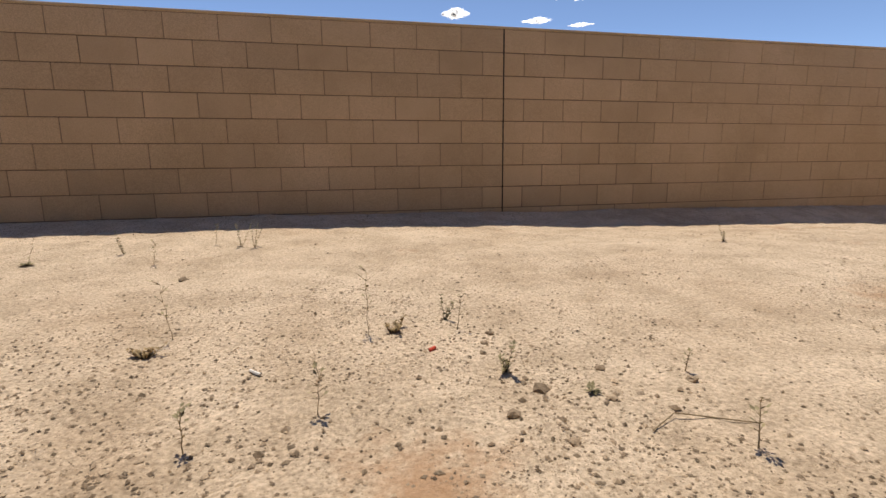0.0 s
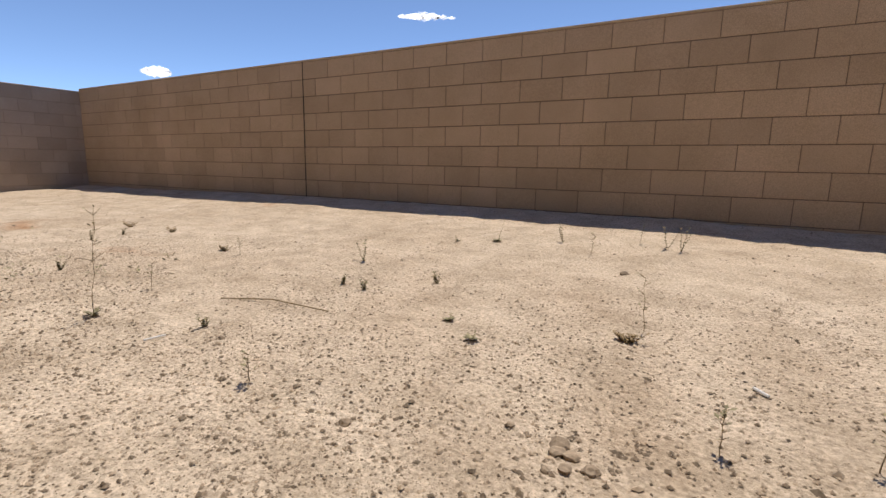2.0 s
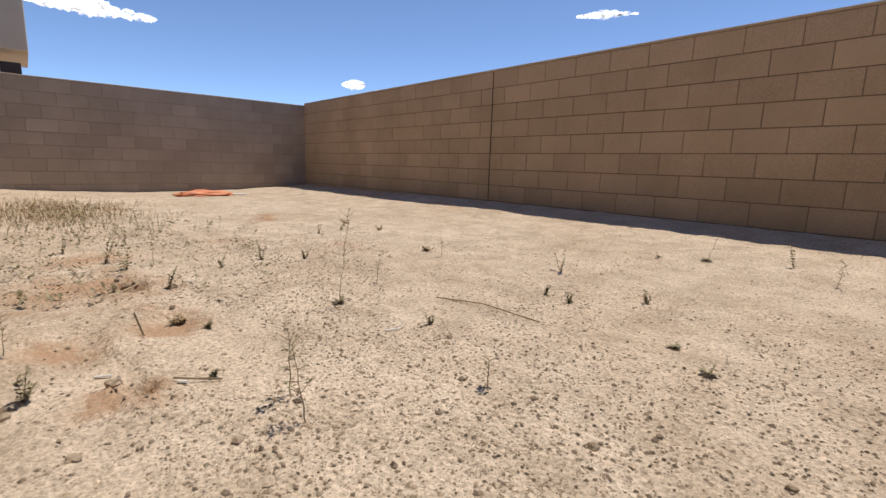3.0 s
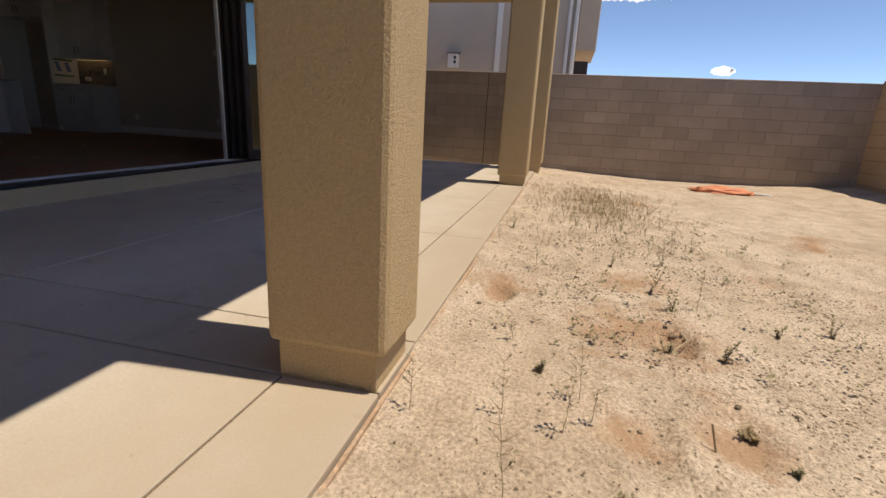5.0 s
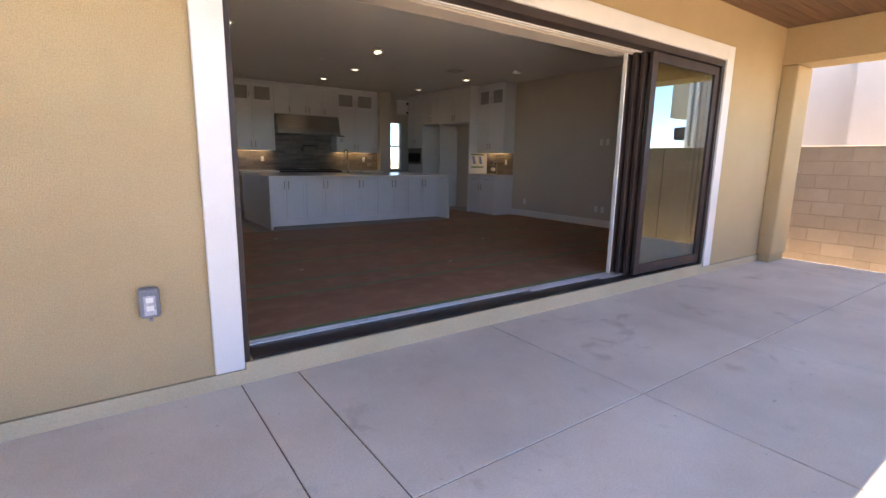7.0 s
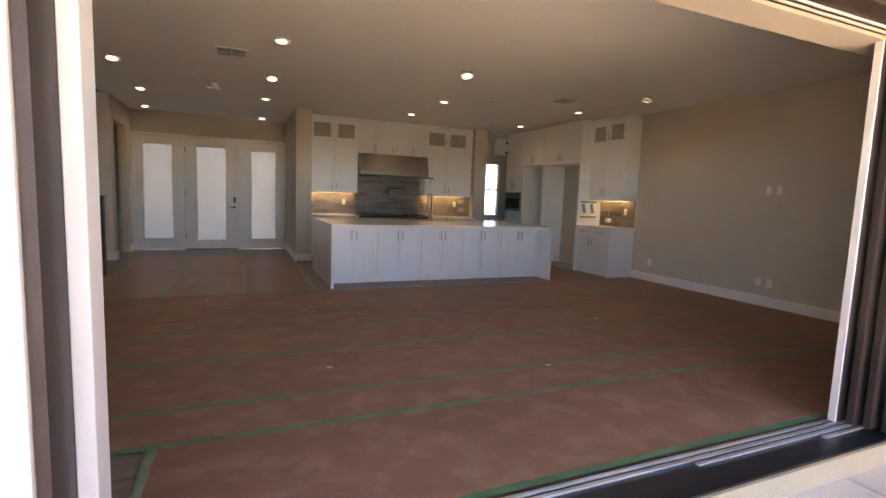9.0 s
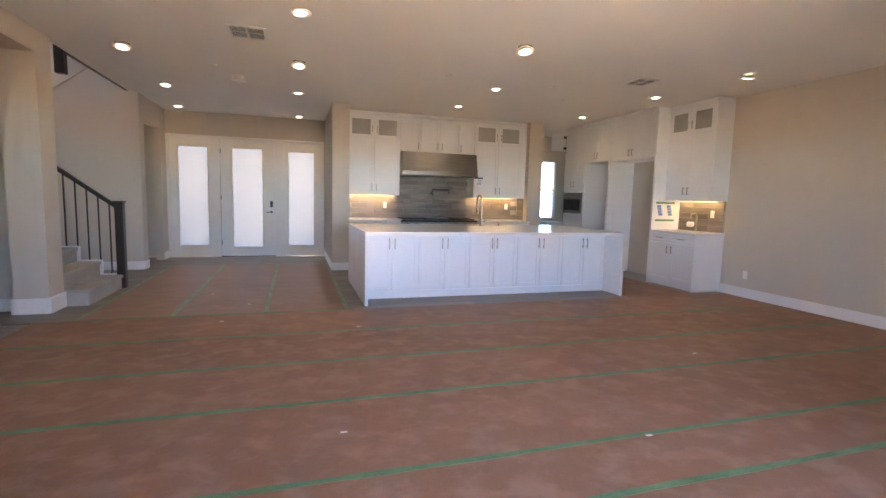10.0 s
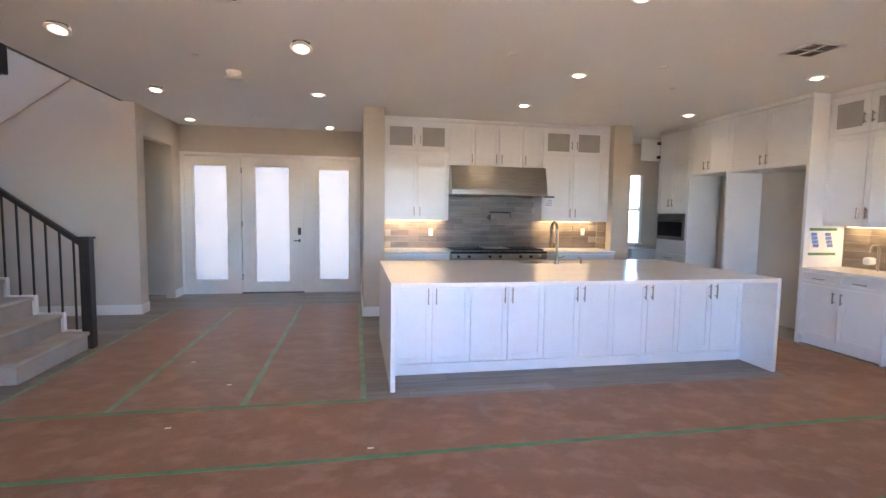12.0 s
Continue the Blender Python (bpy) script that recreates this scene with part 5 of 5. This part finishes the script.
for k, (a, b, f, along) in enumerate(tapes):
    bm = bmesh.new()
    n = 60
    rng = random.Random(k)
    half = [(0.024 if along == "y" else 0.021) + rng.uniform(-0.004, 0.004) for _ in range(n + 1)]
    drift = [0.012 * noise.noise((i * 0.09, k * 3.1, 0)) for i in range(n + 1)]
    rows = []
    for i in range(n + 1):
        u = a + (b - a) * i / n
        q = [(f + drift[i] - half[i]), (f + drift[i] + half[i])]
        rows.append([bm.verts.new((u, v, z) if along == "x" else (v, u, z)) for v in q for z in (0.002, 0.0032)])
    for r0, r1 in zip(rows, rows[1:]):
        for i, j in ((0, 1), (1, 3), (3, 2), (2, 0)):
            bm.faces.new((r0[i], r0[j], r1[j], r1[i]))
    tagged(part("floor_tape", bm, M_TAPE_PALE if along == "y" else M_TAPE), "pale dusty green masking tape over a paperboard seam" if along == "y" else "green masking tape over a paperboard seam", "tape", "floor tapes")

# wood planks left bare round the coverings
pl = bpy.data.objects["floor"]
pw_, count = 0.19, 0
rng = random.Random(5)
for x0, x1, y0, y1 in ((-8.7, -3.53, -12.56, -9.20), (-0.80, -0.1, -13.18, -9.20), (-3.57, 0.9, DOOR_Y, -13.18)):
    n = max(1, round((y1 - y0) / pw_))
    for r in range(n):
        ya, yb = y0 + (y1 - y0) * r / n, y0 + (y1 - y0) * (r + 1) / n
        x = x0 - rng.uniform(0, 1.0)
        while x < x1:
            a, b = max(x, x0), min(x + 1.25, x1)
            if b - a > 0.03:
                me = piece_mesh("plank", b - a - 0.002, yb - ya - 0.002, 0.012, 0.001, M_PLANK)
                piece("plank", me, ((a + b) / 2, (ya + yb) / 2, -0.008), pl)
            x += 1.25
for x, y in ((-3.56, -8.41), (-2.2, -8.9), (-4.9, -5.73), (-6.4, -6.9), (-3.2, -6.2), (-2.4, -9.7), (-1.9, -10.4)):
    ob = part("paper_scrap", box(x - 0.02, x + 0.02, y - 0.008, y + 0.008, 0.0022, 0.005, None, 0.001), M_SHEET)
    tagged(ob, "small white paper scrap on the floor covering", "scrap", "floor scraps")


# ---- beyond the yard ----
def neighbour_house():
    t = thing("neighbour_house", (-17.0, -6.0, -0.3), "two-storey beige stucco house behind the block wall", "house")
    part("wall", box(-20, -14.0, -4.5, -0.25, -0.3, 5.8), M_NSTUCCO, t, "pale stucco wall")
    part("wall", box(-20, -14.6, -16, -4.5, -0.3, 5.8), M_NSTUCCO, t, "pale stucco wall")
    part("corner_trim", box(-14.005, -13.93, -2.25, -2.12, -0.3, 5.8), M_TRIMX, t)
    part("downspout", box(-13.995, -13.90, -0.36, -0.27, -0.3, 5.7, None, 0.02), M_TRIMX, t, "white rain pipe")
    part("downspout", box(-13.995, -13.90, -0.52, -0.44, -0.3, 5.7, None, 0.02), M_TRIMX, t, "white rain pipe")
    part("bay", box(-16.5, -13.98, -0.25, 0.22, 2.42, 5.8, None, 0.02), M_NSTUCCO_D, t, "tan stucco bay")
    part("bay_bracket", box(-14.4, -14.0, -0.25, 0.08, 1.85, 2.18, None, 0.02), M_BROWN, t, "dark bracket")
    part("roof", box(-21, -13.4, -16.5, 0.6, 5.8, 6.1), M_ROOF, t)
    lamp = thing("wall_light", (-13.98, -3.33, 2.1), "small white wall-mounted lantern on the neighbour house", "wall light")
    part("box", box(-14.0, -13.80, -3.46, -3.20, 1.93, 2.27, None, 0.01), M_PLATE, lamp)
    part("top_plate", box(-14.0, -13.77, -3.50, -3.16, 2.27, 2.30), M_STEEL, lamp)
    for z in (2.03, 2.14):
        part("slot", box(-13.80, -13.795, -3.30, -3.24, z, z + 0.07), M_BLACK, lamp, "dark slot")


neighbour_house()


def sack():
    t = thing("orange_sack", (-9.1, 2.2, -0.25), "crumpled orange plastic sack lying on the dirt", "sack")
    bm = bmesh.new()
    bmesh.ops.create_icosphere(bm, subdivisions=4, radius=1.0)
    for v in bm.verts:
        n = noise.noise(v.co * 2.3) * 0.35 + noise.noise(v.co * 6.0) * 0.12
        v.co = Vector((v.co.x * 0.24, v.co.y * 0.42, v.co.z * 0.075)) * (1 + n)
        v.co += Vector((-9.1, 2.2, -0.235))
    part("bag", bm, M_ORANGE, t, smooth=True)
    s = thing("white_stick", (-9.05, 2.68, -0.24), "short white plastic stick beside the sack", "stick")
    part("rod", tube([(-9.08, 2.52, -0.225), (-9.03, 2.84, -0.235)], 0.014, 8), M_PLATE, s)


sack()


def cloud(x, y, z, w, h, seed):
    rng = random.Random(seed)
    bm = bmesh.new()
    for k in range(30):
        f = rng.uniform(-1, 1)
        r = h * rng.uniform(0.2, 0.62) * (1 - 0.7 * abs(f))
        own = bmesh.new()
        bmesh.ops.create_icosphere(own, subdivisions=3, radius=r)
        for v in own.verts:
            v.co *= 1 + 0.6 * noise.noise(v.co * (2.2 / r) + Vector((seed * 7, k, 0)))
            v.co.x *= 1.9
            v.co += Vector((f * w * 0.5, rng.uniform(-0.1, 0.1), 0)) + Vector((0, 0, rng.uniform(-0.1, 0.3) * h * (1 - abs(f))))
        merge(bm, own)
    ang = math.atan2(-x, y)
    for v in bm.verts:
        v.co = Matrix.Rotation(ang, 3, "Z") @ v.co + Vector((x, y, z))
    tagged(part("cloud", bm, M_CLOUD, smooth=True), "small bright white cumulus cloud", "cloud", "clouds", "structure")


for k, (az, el, w, h) in enumerate(CLOUDS):
    R = 2600
    cloud(-R * math.sin(radians(az)) * math.cos(radians(el)), R * math.cos(radians(az)) * math.cos(radians(el)), R * math.sin(radians(el)), R * radians(w), R * radians(h), k + 1)


# ---- yard plants, stones, gravel ----
def leaf(bm, at, way, size, width=0.35):
    side = way.cross(Vector((0, 0, 1)))
    side = (side if side.length > 0.01 else Vector((1, 0, 0))).normalized() * size * width
    p = [at, at + way * size * 0.5 + side, at + way * size, at + way * size * 0.5 - side]
    mid = at + way * size * 0.5 - Vector((0, 0, size * 0.06))
    vs = [bm.verts.new(q) for q in p]
    m = bm.verts.new(mid)
    for i in range(4):
        bm.faces.new((vs[i], vs[(i + 1) % 4], m))


def weed(x, y, h, sort, seed):
    rng = random.Random(seed)
    z = ground_z(x, y)
    words = {"tall": "tall thin dry weed standing in the dirt", "green": "small dusty green weed in the dirt", "low": "low leafy rosette weed on the dirt", "bush": "small tangled dry weed tuft on the dirt"}
    t = thing("weed", (x, y, z), words[sort], "weed", "yard weeds")
    stems, leaves = bmesh.new(), bmesh.new()
    n = {"tall": 1, "green": 3, "low": 1, "bush": 14}[sort]
    for s in range(n):
        a = rng.uniform(0, math.tau)
        lean = rng.uniform(0.05, 0.2) if sort == "tall" else rng.uniform(0.15, 0.55) if sort != "bush" else rng.uniform(0.5, 1.4)
        hh = h * (1 if s == 0 else rng.uniform(0.5, 0.9))
        steps = 7
        pts = []
        for k in range(steps + 1):
            f = k / steps
            wob = 0.012 * h * math.sin(k * 2.1 + seed)
            pts.append(Vector((x + math.cos(a) * lean * hh * f + wob, y + math.sin(a) * lean * hh * f + wob * 0.6, z - 0.01 + hh * f)))
        tube(pts, [max(0.0007, 0.0017 * (1 - 0.7 * k / steps)) for k in range(steps + 1)], 4, stems)
        for k in range(1 if sort != "tall" else 3, steps + 1):
            for _ in range({"tall": 3, "green": 5, "low": 1, "bush": 2}[sort]):
                b = rng.uniform(0, math.tau)
                way = Vector((math.cos(b), math.sin(b), rng.uniform(0.2, 1.0))).normalized()
                at = pts[k]
                if sort == "tall":
                    tip = at + way * h * rng.uniform(0.05, 0.14)
                    tube([at, tip], [0.0012, 0.0007], 3, stems)
                    at = tip
                leaf(leaves, at, way, rng.uniform(0.007, 0.015) * (1.1 if sort == "green" else 1.2), 0.3)
    if sort == "low" or h > 0.3:
        for k in range(16):
            b = rng.uniform(0, math.tau)
            leaf(leaves, Vector((x, y, z + 0.004)), Vector((math.cos(b), math.sin(b), rng.uniform(0.05, 0.5))).normalized(), rng.uniform(0.5, 0.9) * (0.05 if h > 0.1 else 0.036), 0.24)
    tagged(part("stem", stems, M_STEMDRY, t), kind="stuff")
    tagged(part("leaves", leaves, M_LEAFDRY if sort == "bush" else M_LEAF, t), kind="stuff")


WEEDS = [
    (-1.61, 3.12, 0.17, "low"), (-1.20, 3.28, 0.15, "green"), (-0.95, 2.99, 0.13, "tall"), (-0.74, 3.46, 0.13, "tall"), (-0.57, 3.37, 0.17, "green"),
    (-0.49, 3.35, 0.16, "green"), (-0.50, 1.79, 0.2, "tall"), (0.11, 1.64, 0.21, "tall"), (0.19, 1.64, 0.05, "bush"), (0.38, 1.74, 0.09, "green"),
    (0.40, 1.64, 0.14, "tall"), (0.44, 1.28, 0.09, "green"), (2.57, 2.87, 0.11, "green"), (-0.53, 1.64, 0.04, "bush"), (-0.28, 1.11, 0.1, "tall"),
    (-0.03, 1.19, 0.11, "tall"), (0.89, 1.18, 0.06, "tall"), (0.77, 0.84, 0.1, "tall"), (0.59, 1.12, 0.03, "low"), (-2.00, 2.16, 0.15, "green"),
    (-1.42, 1.98, 0.06, "green"), (-1.79, 1.75, 0.05, "green"), (-1.63, 1.71, 0.05, "green"), (-1.11, 1.54, 0.04, "low"), (-0.96, 1.41, 0.04, "low"),
    (-1.27, 0.83, 0.08, "tall"), (-1.84, 2.98, 0.05, "low"), (-2.17, 0.90, 0.36, "tall"), (-1.50, 0.41, 0.17, "tall"), (-1.37, 0.39, 0.18, "tall"),
    (-4.03, 0.42, 0.16, "green"), (-3.44, 0.25, 0.15, "green"), (-3.20, 0.31, 0.11, "green"), (-4.50, 0.69, 0.14, "green"), (-2.07, -0.61, 0.16, "tall"),
    (-1.77, -0.30, 0.25, "tall"), (-2.27, -0.13, 0.2, "tall"), (-1.83, -0.06, 0.09, "green"), (-2.73, 0.40, 0.1, "green"), (-3.09, 0.72, 0.08, "green"),
    (-3.16, 0.95, 0.11, "green"), (-2.71, 1.91, 0.11, "tall"), (-3.64, -0.34, 0.18, "tall"), (-4.11, -0.62, 0.12, "tall"), (-3.90, 0.10, 0.1, "green"),
    (-4.60, 0.20, 0.12, "green"), (-5.00, -0.30, 0.12, "tall"), (-2.13, -0.35, 0.17, "tall"), (-2.09, -0.18, 0.2, "tall"), (-2.17, -0.10, 0.12, "tall"),
    (-1.66, -0.45, 0.08, "green"), (-2.71, 0.20, 0.06, "green"), (-3.28, 0.44, 0.2, "tall"), (-4.65, -0.58, 0.14, "green"), (-4.09, -0.35, 0.14, "tall"),
    (-4.99, -0.09, 0.15, "green"), (-5.11, 0.29, 0.15, "green"), (-4.45, 0.55, 0.15, "tall"), (-2.62, -0.37, 0.08, "tall"), (-2.40, -0.26, 0.05, "green"),
    (-2.39, 1.22, 0.12, "tall"), (-3.08, 1.17, 0.05, "green"), (-2.93, 1.97, 0.04, "bush"), (-3.86, 2.20, 0.05, "bush"), (-4.46, 2.21, 0.06, "bush"),
    (-4.10, 1.76, 0.08, "green"), (-4.14, 1.99, 0.05, "green"), (-1.71, 0.30, 0.025, "green"), (-2.26, 0.34, 0.035, "bush"), (-2.11, 0.39, 0.025, "green"),
    (-1.77, 1.05, 0.06, "green"),
]
for k, (x, y, h, sort) in enumerate(WEEDS):
    weed(x, y, h, sort, 100 + k)


def dry_grass():
    rng = random.Random(8)
    bm = bmesh.new()
    for k in range(1800):
        x, y = rng.gauss(-6.3, 0.75), rng.gauss(0.15, 0.32)
        if y < EDGE_Y + 0.08:
            continue
        z = ground_z(x, y)
        h = rng.uniform(0.02, 0.10)
        b = rng.uniform(0, math.tau)
        way = Vector((math.cos(b) * 0.5, math.sin(b) * 0.5, 1)).normalized()
        leaf(bm, Vector((x, y, z - 0.004)), way, h, 0.028)
        leaf(bm, Vector((x, y, z)) + way * h * 0.7, Vector((math.cos(b + 2), math.sin(b + 2), 0.6)).normalized(), 0.022, 0.25)
    tagged(part("dry_grass", bm, M_LEAFDRY), "patch of dry yellow grass on the dirt", "grass", kind="stuff")
    bm = bmesh.new()
    for k in range(420):
        x, y = rng.uniform(-7.5, -2.6), rng.gauss(0.25, 0.5)
        if y < EDGE_Y + 0.06:
            continue
        z = ground_z(x, y)
        for _ in range(rng.randint(3, 8)):
            b = rng.uniform(0, math.tau)
            leaf(bm, Vector((x + rng.uniform(-0.03, 0.03), y + rng.uniform(-0.03, 0.03), z + rng.uniform(0, 0.05))), Vector((math.cos(b), math.sin(b), 0.7)).normalized(), rng.uniform(0.012, 0.03), 0.3)
    tagged(part("low_weeds", bm, M_LEAF), "scattered low dusty weeds on the dirt", "weeds", kind="stuff")


dry_grass()


def lump(x, y, r, seed, squash=0.6):
    bm = bmesh.new()
    bmesh.ops.create_icosphere(bm, subdivisions=2, radius=1.0)
    off = Vector((seed * 3.7, seed * 1.3, 0))
    for v in bm.verts:
        v.co = v.co * (1 + 0.5 * noise.noise(v.co * 1.3 + off)) * r
        v.co.z *= squash
        v.co += Vector((x, y, ground_z(x, y) + r * squash * 0.3))
    tagged(part("stone", bm, M_STONE), "brown dirt-crusted stone on the ground", "stone", "loose stones")


STONES = [
    (0.49, 1.18, 0.020), (0.69, 1.25, 0.013), (0.46, 0.95, 0.012), (0.38, 1.07, 0.016), (0.87, 1.13, 0.015), (0.62, 1.08, 0.012), (-0.70, 2.61, 0.022), (0.49, 1.57, 0.014),
    (-0.55, 0.98, 0.020), (-0.52, 0.95, 0.015), (-0.48, 0.92, 0.015), (-0.55, 0.88, 0.010), (-0.52, 0.90, 0.012), (-0.66, 0.99, 0.010), (-0.96, 0.82, 0.014), (-1.77, 0.10, 0.017),
    (-1.52, 0.01, 0.013), (-1.33, -0.05, 0.012), (-0.55, 0.95, 0.016), (-1.60, 0.99, 0.011), (0.45, 1.50, 0.012), (0.42, 1.42, 0.011), (-2.40, 0.35, 0.010), (-1.81, -0.09, 0.013),
    (-1.77, -0.09, 0.013), (-1.55, -0.30, 0.012), (-2.97, 0.28, 0.016), (-2.93, 0.32, 0.012), (-3.01, 0.25, 0.011),
]
for k, (x, y, r) in enumerate(STONES):
    lump(x, y, r, k + 3)


def gravel():
    rng = np.random.default_rng(4)
    me = bpy.data.meshes.new("gravel")
    shape = np.array([(1, 0, 0), (-1, 0, 0), (0, 1, 0), (0, -1, 0), (0, 0, 1), (0.3, 0.3, -0.6)], float)
    tri = np.array([(0, 2, 4), (2, 1, 4), (1, 3, 4), (3, 0, 4), (2, 0, 5), (1, 2, 5), (3, 1, 5), (0, 3, 5)])
    verts, faces = [], []
    n = 0
    for k in range(125000):
        if k < 42000 or k > 105000:
            x, y = rng.normal(-0.2, 1.3), abs(rng.normal(0.0, 1.2)) + 0.1
        elif k < 72000:
            x, y = rng.normal(-3.1, 1.0), rng.normal(0.5, 0.9)
        else:
            x, y = rng.uniform(-9.5, 5), rng.uniform(-0.6, 4.45)
        if y < EDGE_Y + 0.03 or y > 4.5 or not -10.3 < x < 7:
            continue
        keep = noise.noise((x * 1.1, y * 1.4, 20.0))
        if keep < -0.15 and rng.random() < 0.75:
            continue
        if 40000 < k < 40900:
            cx, cy, sx, sy = ((0.59, 1.12, 0.16, 0.09), (-0.19, 1.08, 0.16, 0.05), (-0.54, 0.96, 0.22, 0.1), (0.14, 0.94, 0.3, 0.1))[k % 4]
            x, y = rng.normal(cx, sx), rng.normal(cy, sy)
        clod = rng.random() < (0.5 if 40000 < k < 40900 else 0.014)
        r = 0.0011 + (0.0042 if k < 42000 else 0.0055) * rng.random() ** 4 + (0.0015 + 0.0045 * rng.random() ** 2 if clod else 0)
        a = rng.uniform(0, math.tau)
        s = shape * (1 + rng.uniform(-0.35, 0.35, shape.shape))
        s = s * (r * rng.uniform(0.8, 1.5), r, r * rng.uniform(0.45, 0.8))
        q = np.stack([s[:, 0] * math.cos(a) - s[:, 1] * math.sin(a), s[:, 0] * math.sin(a) + s[:, 1] * math.cos(a), s[:, 2]], 1)
        verts.append(q + (x, y, ground_z(x, y) + r * 0.2))
        faces.append(tri + n)
        n += 6
    me.from_pydata(np.concatenate(verts).tolist(), [], np.concatenate(faces).tolist())
    me.materials.append(M_PEBBLE)
    tagged(new("gravel", me), "fine brown gravel scattered over the dirt", "gravel", kind="stuff")


gravel()


def litter(name, pts, r, material, label, category):
    tagged(part(name, tube([(x, y, ground_z(x, y) + h) for x, y, h in pts], r, 6), material), label, category)


litter("twig", [(-2.050, 1.310, 0.004), (-1.830, 1.380, 0.012), (-1.540, 1.390, 0.006)], 0.0025, M_LEAFDRY, "thin pale dry twig on the dirt", "twig")
litter("white_chip", [(-0.210, 1.440, 0.004), (-0.180, 1.410, 0.006)], 0.004, M_PLATE, "small white plastic chip on the dirt", "chip")
litter("twig", [(-2.6, 0.14, 0.004), (-2.9, 0.32, 0.02)], 0.003, M_STEMDRY, "dark dry twig on the dirt", "twig")
litter("white_chip", [(-1.93, 0.075, 0.004), (-1.91, 0.11, 0.006)], 0.003, M_PLATE, "small white plastic chip on the dirt", "chip")
litter("white_chip", [(-1.73, 0.225, 0.004), (-1.70, 0.24, 0.008)], 0.004, M_PLATE, "small white plastic chip on the dirt", "chip")
litter("white_chip", [(-1.78, 0.86, 0.004), (-1.77, 0.92, 0.006)], 0.003, M_PLATE, "small white plastic chip on the dirt", "chip")
litter("twig", [(-1.75, 0.22, 0.008), (-1.71, 0.26, 0.01), (-1.67, 0.31, 0.006)], 0.0025, M_STEMDRY, "dark dry twig on the dirt", "twig")
litter("twig", [(0.630, 0.950, 0.006), (0.710, 0.990, 0.012), (0.860, 0.930, 0.006)], 0.0015, M_STEMDRY, "dark dry twig on the dirt", "twig")
litter("red_marker_chip", [(0.270, 1.450, 0.004), (0.290, 1.460, 0.005)], 0.005, mat("red_paint", (0.55, 0.06, 0.04), (0.65, 0.1, 0.06), 9, 0.7, 0.0, 50), "small red paint chip on the dirt", "chip")
litter("twig", [(-2.15, 0.22, 0.003), (-2.16, 0.20, 0.07)], 0.003, M_STEMDRY, "short upright dry twig in the dirt", "twig")

# the many blocks of the yard walls come last
block_wall("wall_yard_back", "x", WALL_Y, END_X, 9.0, [-4.896, 1.60, 8.10], 1.553, M_BLOCK, "tan concrete block wall in running bond")
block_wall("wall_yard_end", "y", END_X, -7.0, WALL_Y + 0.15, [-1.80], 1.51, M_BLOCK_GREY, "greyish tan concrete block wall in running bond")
structure("wall_yard_side", box(9.0, 9.2, -0.7, WALL_Y + 0.15, -0.45, 1.6), M_BLOCK, "tan block wall closing the yard", "wall")
structure("wall_house_wing", box(4.1, 9.2, -0.85, -0.65, -0.3, 3.3), M_STUCCO, "tan stucco wall of the house", "wall")
